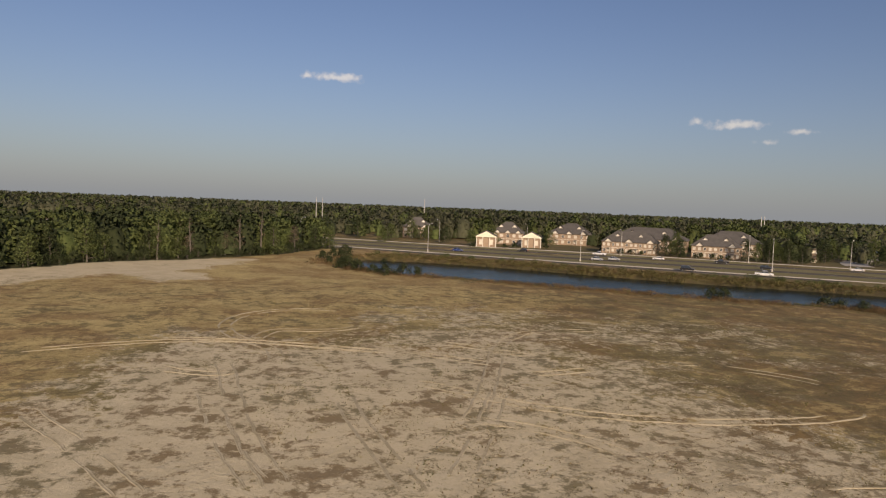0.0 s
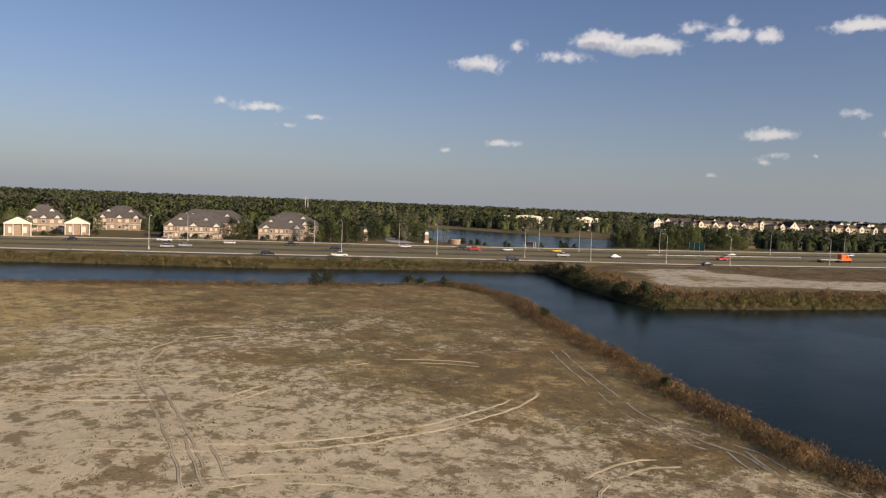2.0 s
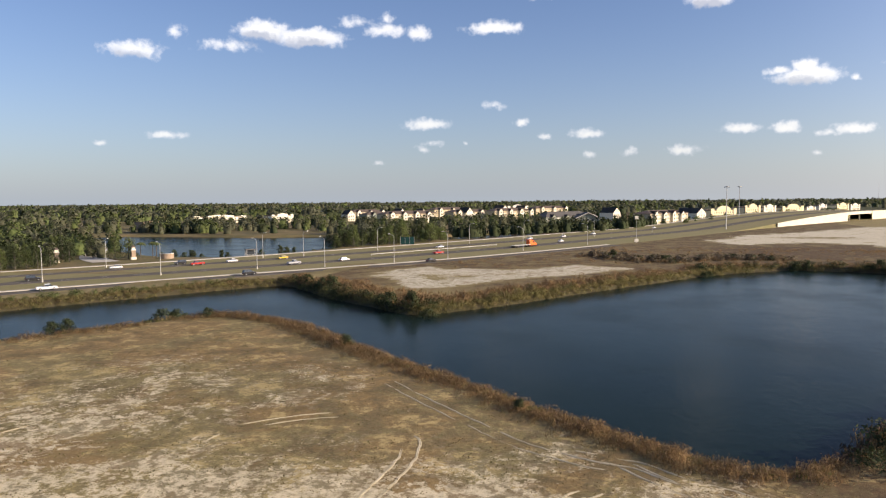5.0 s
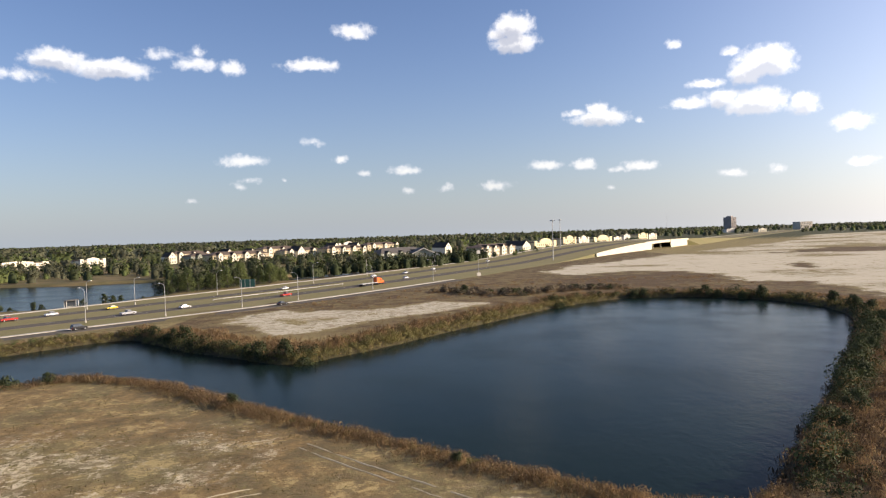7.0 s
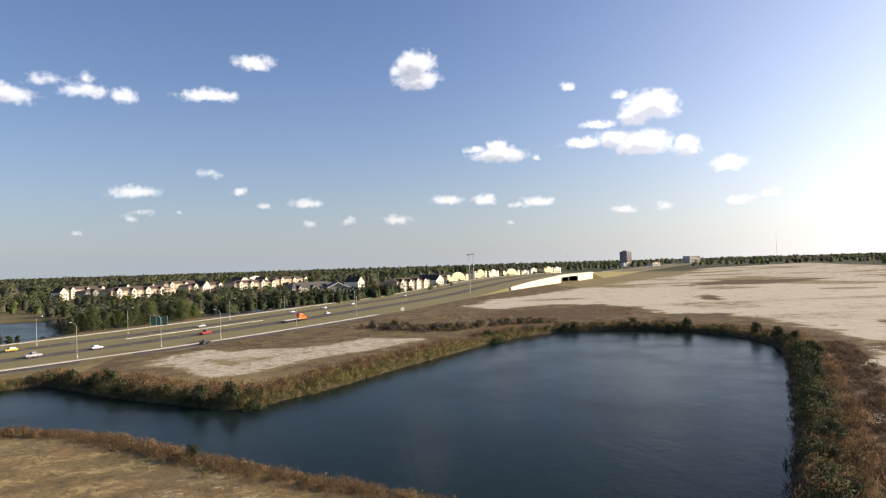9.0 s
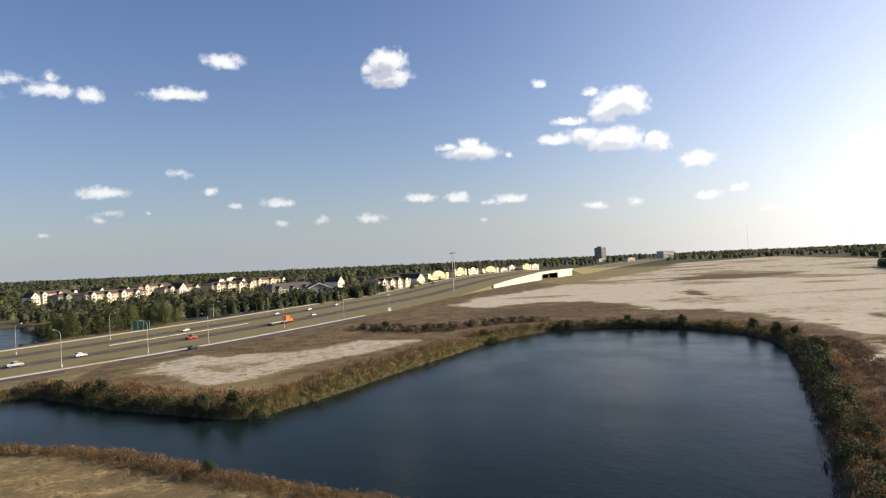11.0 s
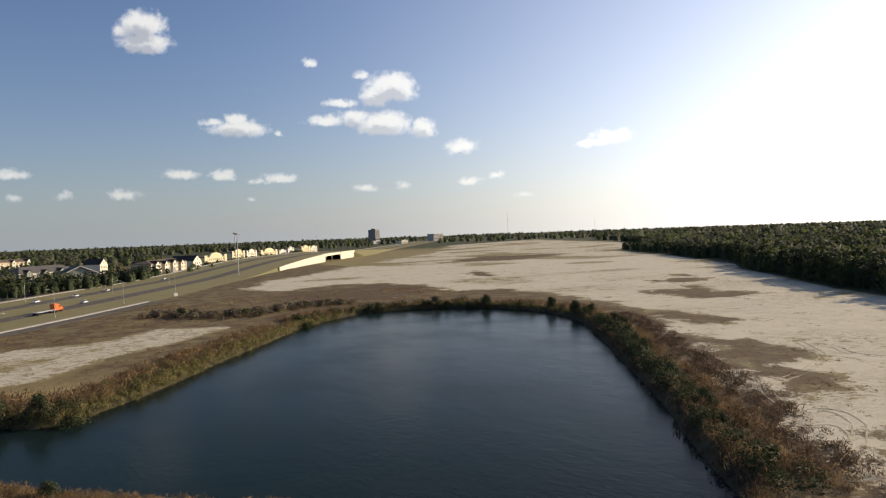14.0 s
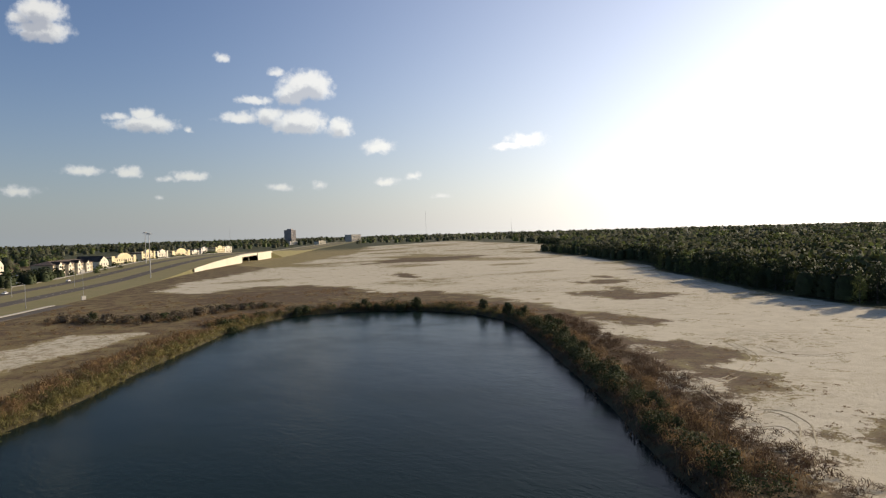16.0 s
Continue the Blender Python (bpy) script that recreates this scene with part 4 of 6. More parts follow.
def edge_points(poly, step, low, high, jitter=2.0, rng=RNG):
    """Points along a line, set back from it by low to high."""
    p = np.asarray(poly, float)
    out = []
    for a, b in zip(p, p[1:]):
        d = b - a
        if np.linalg.norm(d) < 0.01 or np.linalg.norm(d) > 150:
            continue
        n = max(1, int(np.linalg.norm(d) / step))
        for k in range(n):
            q = a + d * (k + rng.random()) / n
            side = np.array([-d[1], d[0]]) / np.linalg.norm(d)
            out.append(q + side * (low + (high - low) * rng.random()) + rng.normal(size=2) * jitter)
    return np.array(out)


# ---- woods ----
def canopy(seed, n, radius, height, size):
    """A broad crown for woods that are looked down on: leaf sprays over a lumpy dome, closed towards the ground."""
    rng = np.random.default_rng(seed)
    a, u = rng.random(n) * 2 * math.pi, rng.random(n)
    lump = 1 + 0.22 * np.sin(3 * a + seed) + 0.16 * np.sin(5 * a + 9 * u)
    r = radius * lump * np.sqrt(1 - (1 - u) ** 2.4)
    z = height * (1.0 - 0.92 * u ** 1.7) * (0.92 + 0.12 * rng.random(n))
    c = np.stack([np.cos(a) * r, np.sin(a) * r, z], 1)
    d = rng.normal(size=(n, 3))
    d /= np.linalg.norm(d, axis=1)[:, None]
    w = np.cross(d, rng.normal(size=(n, 3)))
    w /= np.linalg.norm(w, axis=1)[:, None]
    k = size * (0.6 + 0.8 * rng.random((n, 1)))
    v, f = np.stack([c - d * k, c + w * k * 0.6, c + d * k, c - w * k * 0.6], 1).reshape(-1, 3), np.arange(4 * n).reshape(-1, 4)
    # the dense inside of the crown, just under the sprays
    seg = 8
    b = np.arange(seg) * 2 * math.pi / seg
    core = [np.stack([np.cos(b) * radius * (0.46 + 0.33 * x) * (1 + 0.2 * np.sin(3 * b + seed)), np.sin(b) * radius * (0.46 + 0.33 * x) * (1 + 0.2 * np.sin(3 * b + seed)), np.full(seg, height * y)], 1) for x, y in ((0.95, 0.05), (0.9, 0.30), (0.7, 0.55), (0.2, 0.72), (-1.2, 0.79))]
    quads = [(r * seg + i, r * seg + (i + 1) % seg, (r + 1) * seg + (i + 1) % seg, (r + 1) * seg + i) for r in range(4) for i in range(seg)]
    return np.vstack([v, np.vstack(core)]), np.vstack([f, np.array(quads) + len(v)])


CLOSE = [canopy(40 + k, 420, 4.6 + 0.6 * (k % 3), 10.6 + 1.1 * (k % 3), 0.60) for k in range(6)]
EDGE_LEFT = [(-118, -110), (-138, -62), (-147, -46), (-156, -40), (-167, -34), (-175, -27), (-183, -13), (-193, 1), (-209, 15), (-223, 21), (-244, 34)]
EDGE_RIGHT = [(560, 656), (508, 640), (480, 596), (408, 460), (330, 331), (294, 298), (256, 244), (235, 216), (214, 188), (197, 160), (180, 124), (172, 60), (180, 20)]
for x, y in edge_points(EDGE_LEFT, 3.8, 1.5, 9, 2.5):
    plant(("oak", "dark", "oak", "dark", "bare", "oak")[int(RNG.integers(0, 6))], x, y, 0.52 + 0.27 * RNG.random(), group="trees of the wood beside the sandy strip")
for x, y in ((-194, -14), (-199, -10), (-198, -18), (-205, -6), (-190, -20), (-206, -14)):
    plant("oak", x, y, 1.05, group="trees of the wood beside the sandy strip", label="tall green tree rising above the wood")
for x, y in ((-186, -10), (-148, -48), (-196, 3), (-204, 9), (-181, -18)):
    plant("snag", x, y, 1.0, group="trees of the wood beside the sandy strip")
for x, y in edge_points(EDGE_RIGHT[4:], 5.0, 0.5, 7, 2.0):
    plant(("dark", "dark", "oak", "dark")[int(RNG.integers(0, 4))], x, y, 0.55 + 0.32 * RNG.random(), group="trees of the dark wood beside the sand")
for x, y in edge_points(EDGE_LEFT, 3.0, -0.5, 3.0, 0.8):
    plant("bush", x, y, 1.25, group="undergrowth along the wood's edge")
WR = np.random.default_rng(5)
for gap, mat, text in ((1.5, LEAF, "crowded green trees deep in the wood"), (1.0, LEAF_DARK, "crowded dark trees deep in the wood")):
    q = edge_points(EDGE_LEFT, gap, 6, 60, 2.0, WR)
    scatter("deep_woods", CLOSE, q, 0.76 + 0.2 * WR.random(len(q)), mat, text, "woods", zs=np.zeros(len(q)), rng=WR)


CANOPY_NEAR = [canopy(k, 165, 3.7 + 0.4 * (k % 3), 9.6 + 0.9 * (k % 3), 0.76) for k in range(6)]
CANOPY_FAR = [canopy(20 + k, 24, 5.6 + 0.5 * (k % 3), 10.0 + 0.8 * (k % 3), 1.75) for k in range(6)]


def wood_behind(count, low, high, kinds, scale, text):
    """Crowns filling the dark wood behind its edge, between two depths."""
    p = np.stack([WR.uniform(170, 1500, count), WR.uniform(-60, 1500, count)], 1)
    d = -signed(p, WOODS_RIGHT)
    p = p[(d > low) & (d < high) & (np.hypot(p[:, 0], p[:, 1]) < 1250) & (np.hypot(p[:, 0] - 455, p[:, 1] - 322) > 26)]
    tint = WR.random(len(p))
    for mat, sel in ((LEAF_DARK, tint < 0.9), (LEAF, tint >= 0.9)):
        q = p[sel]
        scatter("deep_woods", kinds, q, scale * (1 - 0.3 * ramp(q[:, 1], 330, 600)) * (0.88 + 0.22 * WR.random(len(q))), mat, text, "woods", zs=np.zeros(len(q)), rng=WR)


wood_behind(36000, 3, 30, CANOPY_NEAR, 1.0, "dense dark crowns behind the wood's edge")
wood_behind(26000, 27, 420, CANOPY_FAR, 0.95, "dark forest canopy that runs to the horizon")

MIDDLE = [canopy(60 + k, 62, 3.9 + 0.4 * (k % 3), 10.5 + 1.0 * (k % 3), 1.15) for k in range(6)]
SPRAY = [canopy(80 + k, 12, 5.4 + 0.6 * (k % 3), 10.5 + 0.8 * (k % 3), 2.5) for k in range(6)]


def dome(seed, n, radius, height, size, slim, blades=0):
    """A low rounded clump: fine twigs and leaves in a dome, with a few stalks standing out of it."""
    rng = np.random.default_rng(seed)
    v, f = leaf_cloud(n, (0, 0, height * 0.42), (radius, radius, height * 0.55), size, rng, slim)
    if blades:
        bv, bf = blade_clump(blades, radius, height * 0.85, rng, 1.0, 0.03)
        v, f = np.vstack([v, bv]), np.vstack([f, bf + len(v)])
    return v, f


FINE = [dome(k, 78, 0.95, 0.95, 0.135, 0.16, 5) for k in range(8)]        # twiggy dead brush seen near
COARSE = [dome(k, 54, 1.25, 1.1, 0.25, 0.17, 4) for k in range(8)]       # the same, further off
GRASSY = [dome(k, 14, 1.1, 0.5, 0.26, 0.22, 12) for k in range(6)]         # rank grass
LEAFY = [dome(k, 270, 1.4, 1.7, 0.105, 0.6) for k in range(8)]            # green bushes
THICK = [dome(k, 80, 1.7, 2.2, 0.30, 0.5, 10) for k in range(6)]          # thicket
TUFT = [blade_clump(6, 0.32, 0.22, np.random.default_rng(k), 1.2, 0.04) for k in range(8)]


def far_woods():
    """Woods that reach to the horizon, all round beyond the open land."""
    rng = np.random.default_rng(21)
    n = 11800
    az = np.radians(rng.uniform(-122, 84, n))
    d = 330 * np.exp(rng.random(n) * math.log(4300 / 330))
    p = np.stack([np.sin(az) * d, np.cos(az) * d], 1)
    road = np.vstack([NEAR_LINE + (25, -15), (FAR_LINE + (-22, 15))[::-1]])
    keep = (signed(p, SAND_FIELD) > 12) & (signed(p, road) > 0) & (signed(p, LAKE) > 10) & (signed(p, POOL) > 5) & (signed(p, POND) > 60)
    for x, y, r in CLEAR:
        keep &= np.hypot(p[:, 0] - x, p[:, 1] - y) > r
    estate = (signed(p, np.vstack([FAR_LINE[:150], [(-600, 1500), (-700, 300)]])) < 0) & (d < 900)
    keep &= ~(estate & (rough_noise(p, 0.012, 51) + 0.5 * rng.random(n) < 0.62))
    right = (p[:, 0] > 60) & (d < 1500) & (p[:, 1] > -50) & (signed(p, WOODS_RIGHT) > 0)
    keep &= ~right
    beside = signed(p, np.vstack([NEAR_LINE, [(2500, 2000), (2500, -2500), (-420, -2500)]])) < 0
    keep &= ~(beside & (d < 1700) & (signed(p, WOODS_LEFT) > 0) & (signed(p, WOODS_RIGHT) > 0))
    p, d, estate = p[keep], d[keep], estate[keep]
    size = (0.84 + 0.2 * rng.random(len(p))) * np.where(estate, 0.72, np.where(d < 1000, 0.95, 1.0)) * np.where((p[:, 0] > 60) & (d < 1200), 1.15, 1.0)
    tint = rng.random(len(p))
    close = d < 780
    for kinds, part_of in ((MIDDLE, close), (SPRAY, ~close)):
        for mat, sel, label in ((LEAF_DARK, tint < 0.25, "dark woods that reach the horizon"), (LEAF_HAZY, (tint >= 0.25) & (tint < 0.75), "olive woods beyond the highway with haze painted into their grey"), (LEAF, tint >= 0.75, "green woods beyond the highway")):
            s = sel & part_of
            scatter("far_woods", kinds, p[s], size[s], mat, label, "woods", zs=np.zeros(int(s.sum())), rng=rng)


CLEAR = [(-262, 165, 34), (-235, 195, 28), (-300, 120, 40), (-222, 675, 36), (-150, 800, 50), (45, 680, 60), (-30, 700, 50), (-38, 610, 30), (100, 790, 60), (160, 900, 90), (220, 1000, 90), (290, 1110, 80), (-235, 300, 45), (-290, 485, 30), (-205, 500, 25)]
far_woods()


# ---- shrubs and brush on the banks ----
def bank(name, line, step, low, high, templates, size, mat, label, rng, patchy=0.0):
    """Clumps along a shore, set back by low to high; patchy thins them out in stretches."""
    p = edge_points(line, step, low * SIDE, high * SIDE, 0.5, rng)
    if patchy:
        p = p[rough_noise(p, 0.11, int(step * 1000) % 97) > patchy * (0.7 + 0.6 * rng.random(len(p)))]
    s = size * np.exp(np.clip(rng.normal(size=len(p)) * 0.36, -0.6, 0.45) + 0.5 * (rough_noise(p, 0.18, 83) - 0.5))
    scatter(name, templates, p, s, mat, label, "brush", rng=rng)


def shore(i, j):
    n = len(POND)
    return [POND[k % n] for k in range(i * 3, j * 3 + 1)]


BR = np.random.default_rng(31)
NEARSHORE, CANALSIDE, RIGHTBANK, EASTBANK, NORTHBANK, TIP, ROADBANK = shore(28, 35), shore(35, 41), shore(21, 28), shore(15, 21), shore(10, 16), shore(6, 11), shore(0, 6)
SIDE = 1 if np.sum(POND[:, 0] * np.roll(POND[:, 1], -1) - POND[:, 1] * np.roll(POND[:, 0], -1)) < 0 else -1
# rank grass down to the water all round
bank("bank_grass", NEARSHORE + CANALSIDE, 0.30, -0.3, 2.6, GRASSY, 0.7, OLIVE, "rank olive grass at the near waterline", BR)
bank("bank_grass", TIP + NORTHBANK, 0.34, -0.4, 3.4, GRASSY, 0.95, OLIVE, "rank olive grass at the peninsula's foot", BR)
bank("bank_grass", ROADBANK, 0.24, -0.4, 8.0, GRASSY, 1.0, OLIVE, "rank olive grass on the bank below the road", BR)
bank("bank_grass", RIGHTBANK, 0.26, -0.2, 3.5, GRASSY, 0.9, DEAD, "rank brown grass along the pond's long bank", BR)
bank("bank_grass", EASTBANK, 0.22, -0.4, 3.5, GRASSY, 0.95, OLIVE, "rank olive grass at the pond's far waterline", BR)
bank("bank_brush", NORTHBANK, 0.28, -0.1, 2.4, COARSE, 0.72, OLIVE, "olive and yellow weeds down to the water", BR)
bank("bank_brush", TIP, 0.5, -0.1, 2.4, COARSE, 0.75, OLIVE, "olive weeds at the peninsula's tip", BR)
bank("bank_brush", ROADBANK, 0.32, -0.1, 2.6, COARSE, 0.7, OLIVE, "olive weeds down to the channel", BR)
# the near shore
bank("rusty_brush", NEARSHORE, 0.095, 0.2, 4.6, FINE, 0.86, BRUSH, "rusty brown dead brush along the near shore", BR, 0.12)
bank("straw_brush", NEARSHORE, 0.30, 1.2, 6.5, FINE, 0.62, REED, "straw-coloured dead brush along the near shore", BR, 0.35)
bank("rusty_brush", CANALSIDE, 0.28, 0.3, 5.5, COARSE, 0.62, BRUSH, "low rusty brush along the channel", BR, 0.3)
bank("straw_brush", CANALSIDE, 0.5, 1.0, 8.0, COARSE, 0.45, REED, "straw-coloured grass clumps along the channel", BR, 0.4)
# the peninsula
bank("rusty_brush", NORTHBANK, 0.20, 1.8, 10.5, COARSE, 1.0, BRUSH, "rusty brown brush on the peninsula bank", BR, 0.28)
bank("straw_brush", NORTHBANK, 0.44, 0.3, 6.0, COARSE, 0.7, REED, "straw-coloured brush low on the peninsula bank", BR, 0.25)
bank("green_brush", NORTHBANK, 1.2, 1.0, 6.0, LEAFY, 0.72, OLIVE, "olive bushes low on the bank", BR, 0.35)
bank("rusty_brush", TIP, 0.21, 1.5, 14.0, COARSE, 1.05, BRUSH, "rusty brown brush on the peninsula's tip", BR, 0.15)
bank("green_brush", TIP, 1.1, 0.2, 3.0, LEAFY, 1.0, LEAF_DARK, "dark green bushes at the peninsula's tip", BR, 0.3)
# below the road
bank("straw_brush", ROADBANK, 0.40, 0.0, 3.0, COARSE, 0.62, REED, "straw reeds on the bank below the road", BR, 0.2)
bank("green_brush", ROADBANK, 1.5, 2.0, 9.0, LEAFY, 0.75, LEAF, "green bushes on the bank below the road", BR, 0.4)
bank("rusty_brush", ROADBANK, 0.6, 1.0, 9.0, COARSE, 0.6, BRUSH, "brown dead brush on the bank below the road", BR, 0.3)
# the long bank beside the sand, and the pond's far end
bank("rusty_brush", RIGHTBANK, 0.20, 1.6, 9, FINE, 1.15, BRUSH, "brown brush beside the sandy field", BR, 0.3)
bank("brown_scrub", RIGHTBANK, 0.12, 5.0, 16.5, COARSE, 0.66, DEAD, "low dark brown scrub beside the sandy field", BR, 0.3)
bank("green_brush", RIGHTBANK, 1.05, 1.4, 4.6, LEAFY, 1.1, LEAF_DARK, "dark green bushes along the pond's long bank", BR, 0.25)
bank("green_brush", RIGHTBANK, 3.6, 2.0, 7, LEAFY, 0.9, LEAF_DARK, "green bushes among brown brush", BR)
bank("dark_brush", EASTBANK, 1.4, 0.3, 4.5, LEAFY, 1.05, LEAF_DARK, "dark green bushes along the far bank", BR, 0.3)
bank("rusty_brush", EASTBANK, 0.30, 0.8, 13.0, COARSE, 0.9, BRUSH, "brown brush behind the far bank", BR, 0.2)
# thicket between pond and road
for step_by, kinds, size, mat, text in ((0.7, THICK, 1.0, LEAF_BARE, "grey-brown thicket between pond and road"), (3.6, THICK, 0.95, LEAF_DARK, "dark green bushes in the thicket"), (0.30, COARSE, 0.9, BRUSH, "low brown scrub between pond and road")):
    p = edge_points([(-21, 299), (-14, 290), (-4, 276), (4, 268), (14, 277), (30, 284), (52, 284)], step_by, -6, 6, 1.2, BR)
    scatter("brown_scrub", kinds, p, size * (0.6 + 0.7 * BR.random(len(p))), mat, text, "brush", rng=BR)
p = np.stack([BR.uniform(-70, 110, 1700), BR.uniform(190, 345, 1700)], 1)
p = p[(signed(p, POND) > 9) & (signed(p, SAND_FIELD) > 2) & (signed(p, PENINSULA_SAND) > 3) & (signed(p, np.vstack([NEAR_LINE, [(2500, 2000), (2500, -2500), (-420, -2500)]])) < -9) & (rough_noise(p, 0.06, 19) > 0.42)]
scatter("brown_scrub", COARSE, p, 0.4 + 0.4 * BR.random(len(p)), BRUSH, "scattered low brown scrub behind the pond", "brush", rng=BR)
p = np.vstack([np.asarray(q)[None, :].mean(1) + BR.normal(size=(70, 2)) * np.ptp(np.asarray(q), axis=0) * 0.34 for q in SCRUB_PATCHES])
p = p[(signed(p, POND) > 6)]
scatter("brown_scrub", GRASSY, p, 0.25 + 0.4 * BR.random(len(p)), BRUSH, "low brown weeds on the sand", "brush", rng=BR)


def field_tufts():
    """Small dry tufts strewn over the near field."""
    rng = np.random.default_rng(77)
    for mat, seed, count, text in ((REED, 41, 4000, "low dry grass tufts on the sandy field"), (OLIVE, 45, 4000, "low olive weed tufts on the sandy field")):
        p = np.stack([rng.uniform(-105, 12, 60000), rng.uniform(10, 128, 60000)], 1)
        n = rough_noise(p * (1, 1.5), 0.16, seed) * 0.6 + rough_noise(p, 0.5, seed + 1) * 0.4
        p = p[(signed(p, POND) > 4) & (n > 0.49 + 0.10 * rng.random(len(p)))][:count]
        scatter("dry_tufts", TUFT, p, 0.5 + 1.0 * rng.random(len(p)), mat, text, "grass", rng=rng)


field_tufts()
NEAR_SHRUBS = [(-51.5, 103.5, 0.95), (-108, 103, 1.5), (-106.5, 105, 1.2), (-90, 124, 1.0), (-102, 122, 1.4), (-101, 125, 1.7), (-100.5, 128, 1.6), (-100, 131, 1.3), (-19, 74.5, 0.7)]
TIP_SHRUBS = [(-49, 143, 1.9), (-53, 146.5, 1.7), (-59, 149, 1.9), (-63, 153, 1.2), (-84, 174, 1.5), (-88, 176, 1.2), (-95, 183, 1.2)]
CHANNEL_SHRUBS = [(-165, 30, 1.5), (-161, 32, 1.7), (-158, 34, 1.4), (-153, 37, 1.3), (-148, 39, 1.3), (-148, 43, 1.2), (-147.5, 47, 1.1), (-170, 31, 1.6), (-203, 34, 1.6), (-209, 36, 1.7), (-206, 48, 1.3), (-198, 31, 1.4), (-190, 27, 1.3), (-180, 28, 1.2)]
FAR_SHRUBS = [(17, 233, 1.6), (19, 236, 1.3), (48, 258, 1.4), (52, 259, 1.2), (73, 253, 1.8), (76, 250, 1.4), (82, 244, 1.9), (87, 240, 2.0), (93, 196, 1.9), (94, 190, 1.7), (96, 200, 1.6), (97, 214, 1.7), (-12, 288, 1.3), (2, 272, 1.2), (6, 271, 1.1), (84, 168, 1.5), (80, 161, 1.3), (72, 150, 1.4), (66, 141, 1.2), (59, 131, 1.3), (45, 110, 1.1), (34, 92, 1.0), (27, 83, 0.9), (20, 70, 1.0)]
for x, y, s in NEAR_SHRUBS + TIP_SHRUBS + CHANNEL_SHRUBS + FAR_SHRUBS:
    plant("bush", x, y, s, group="shrubs round the pond")

# trees beyond the highway
for x, y, s in ((-195, 271, 0.9), (-193, 273.5, 1.0), (-184.7, 283.8, 0.9), (-172, 287, 0.9), (-167, 288, 1.0), (-165.5, 304, 1.0), (-159.6, 305.7, 0.9), (-201, 273, 1.1), (-177.5, 277.5, 0.9), (-158.5, 297, 1.0), (-153, 314, 0.8)):
    plant("small", x, y, s, group="planted trees along the lake")
for x, y in ((-185, 263), (-182, 264), (-181, 266), (-200, 262), (-212, 262), (-236, 177), (-233, 181), (-249, 168), (-262, 153), (-252, 158), (-250, 161), (-247, 164), (-258, 155), (-229, 186), (-227, 188), (-224, 190), (-234, 184), (-272, 112), (-274, 98), (-276, 118), (-278, 134), (-217, 219), (-222, 228)):
    plant("bush", x, y, 1.0, group="shrubs beyond the highway", label="rounded dark green shrub beside the far footpath")
for x, y in edge_points([(-154, 326), (-144, 326), (-136, 336), (-131, 346), (-124, 361), (-116, 375), (-108, 387), (-101, 403)], 2.5, 0, 11, 1.2):
    plant(("dark", "oak")[int(RNG.integers(0, 2))], x, y, 0.62 + 0.12 * RNG.random(), group="trees between lake and highway")
def grove(points, low, high, mats, text, kinds=MIDDLE):
    """Trees too far off to tell apart singly."""
    rng = np.random.default_rng(len(points))
    pick = rng.integers(0, len(mats), len(points))
    for k, m in enumerate(mats):
        q = points[pick == k]
        scatter("far_grove", kinds, q, low + (high - low) * rng.random(len(q)), m, text, "trees", zs=np.zeros(len(q)), rng=rng)


grove(edge_points([(-96, 412), (-85, 440), (-68, 462), (-50, 488), (-30, 512), (0, 565), (20, 598)], 2.6, 0, 13, 2), 0.5, 0.8, (LEAF_DARK, LEAF_DARK), "small trees between pool and highway")
grove(edge_points([(-262, 668), (-236, 676), (-205, 664), (-180, 655), (-150, 720), (-110, 770), (-60, 690), (-20, 628), (40, 612), (70, 690), (110, 780)], 6.5, -7, 9, 3), 0.28, 0.5, (LEAF, LEAF_HAZY), "trees in front of the apartments")
grove(edge_points([(52, 690), (90, 748), (130, 820), (170, 905), (220, 990), (290, 1100)], 5.0, 2, 16, 3), 0.35, 0.6, (LEAF, LEAF_DARK), "small trees among the shops")
grove(edge_points([(-360, 509), (-334, 503), (-303, 520), (-257, 540)], 4, -6, 24, 4), 0.5, 0.8, (LEAF, LEAF_HAZY), "trees on the far side of the lake")
grove(edge_points([(-380, 440), (-336, 470), (-285, 470), (-248, 490), (-215, 495), (-190, 470)], 5.5, 4, 50, 5), 0.3, 0.7, (LEAF_HAZY, LEAF), "scattered trees on the tan shore of the lake")
grove(edge_points([(-222, 264), (-236, 276), (-252, 292), (-278, 314), (-305, 336), (-345, 372)], 3.6, 2, 24, 3), 0.4, 0.75, (LEAF, LEAF_HAZY, LEAF_DARK), "mixed trees between gate and lake")
grove(edge_points([(-346, 452), (-321, 454), (-301, 466)], 2.4, 2, 14, 2), 0.6, 0.85, (LEAF, LEAF_DARK), "green trees on the lake's far shore")
PINEY = [canopy(100 + k, 260, 4.4 + 0.4 * (k % 3), 13.0 + 1.0 * (k % 3), 0.74) for k in range(5)]
grove(edge_points([(-370, 90), (-345, 150), (-322, 200), (-300, 250), (-330, 300)], 1.5, -12, 20, 3), 0.68, 0.98, (LEAF, LEAF_HAZY), "tall woods behind the brick houses", PINEY)
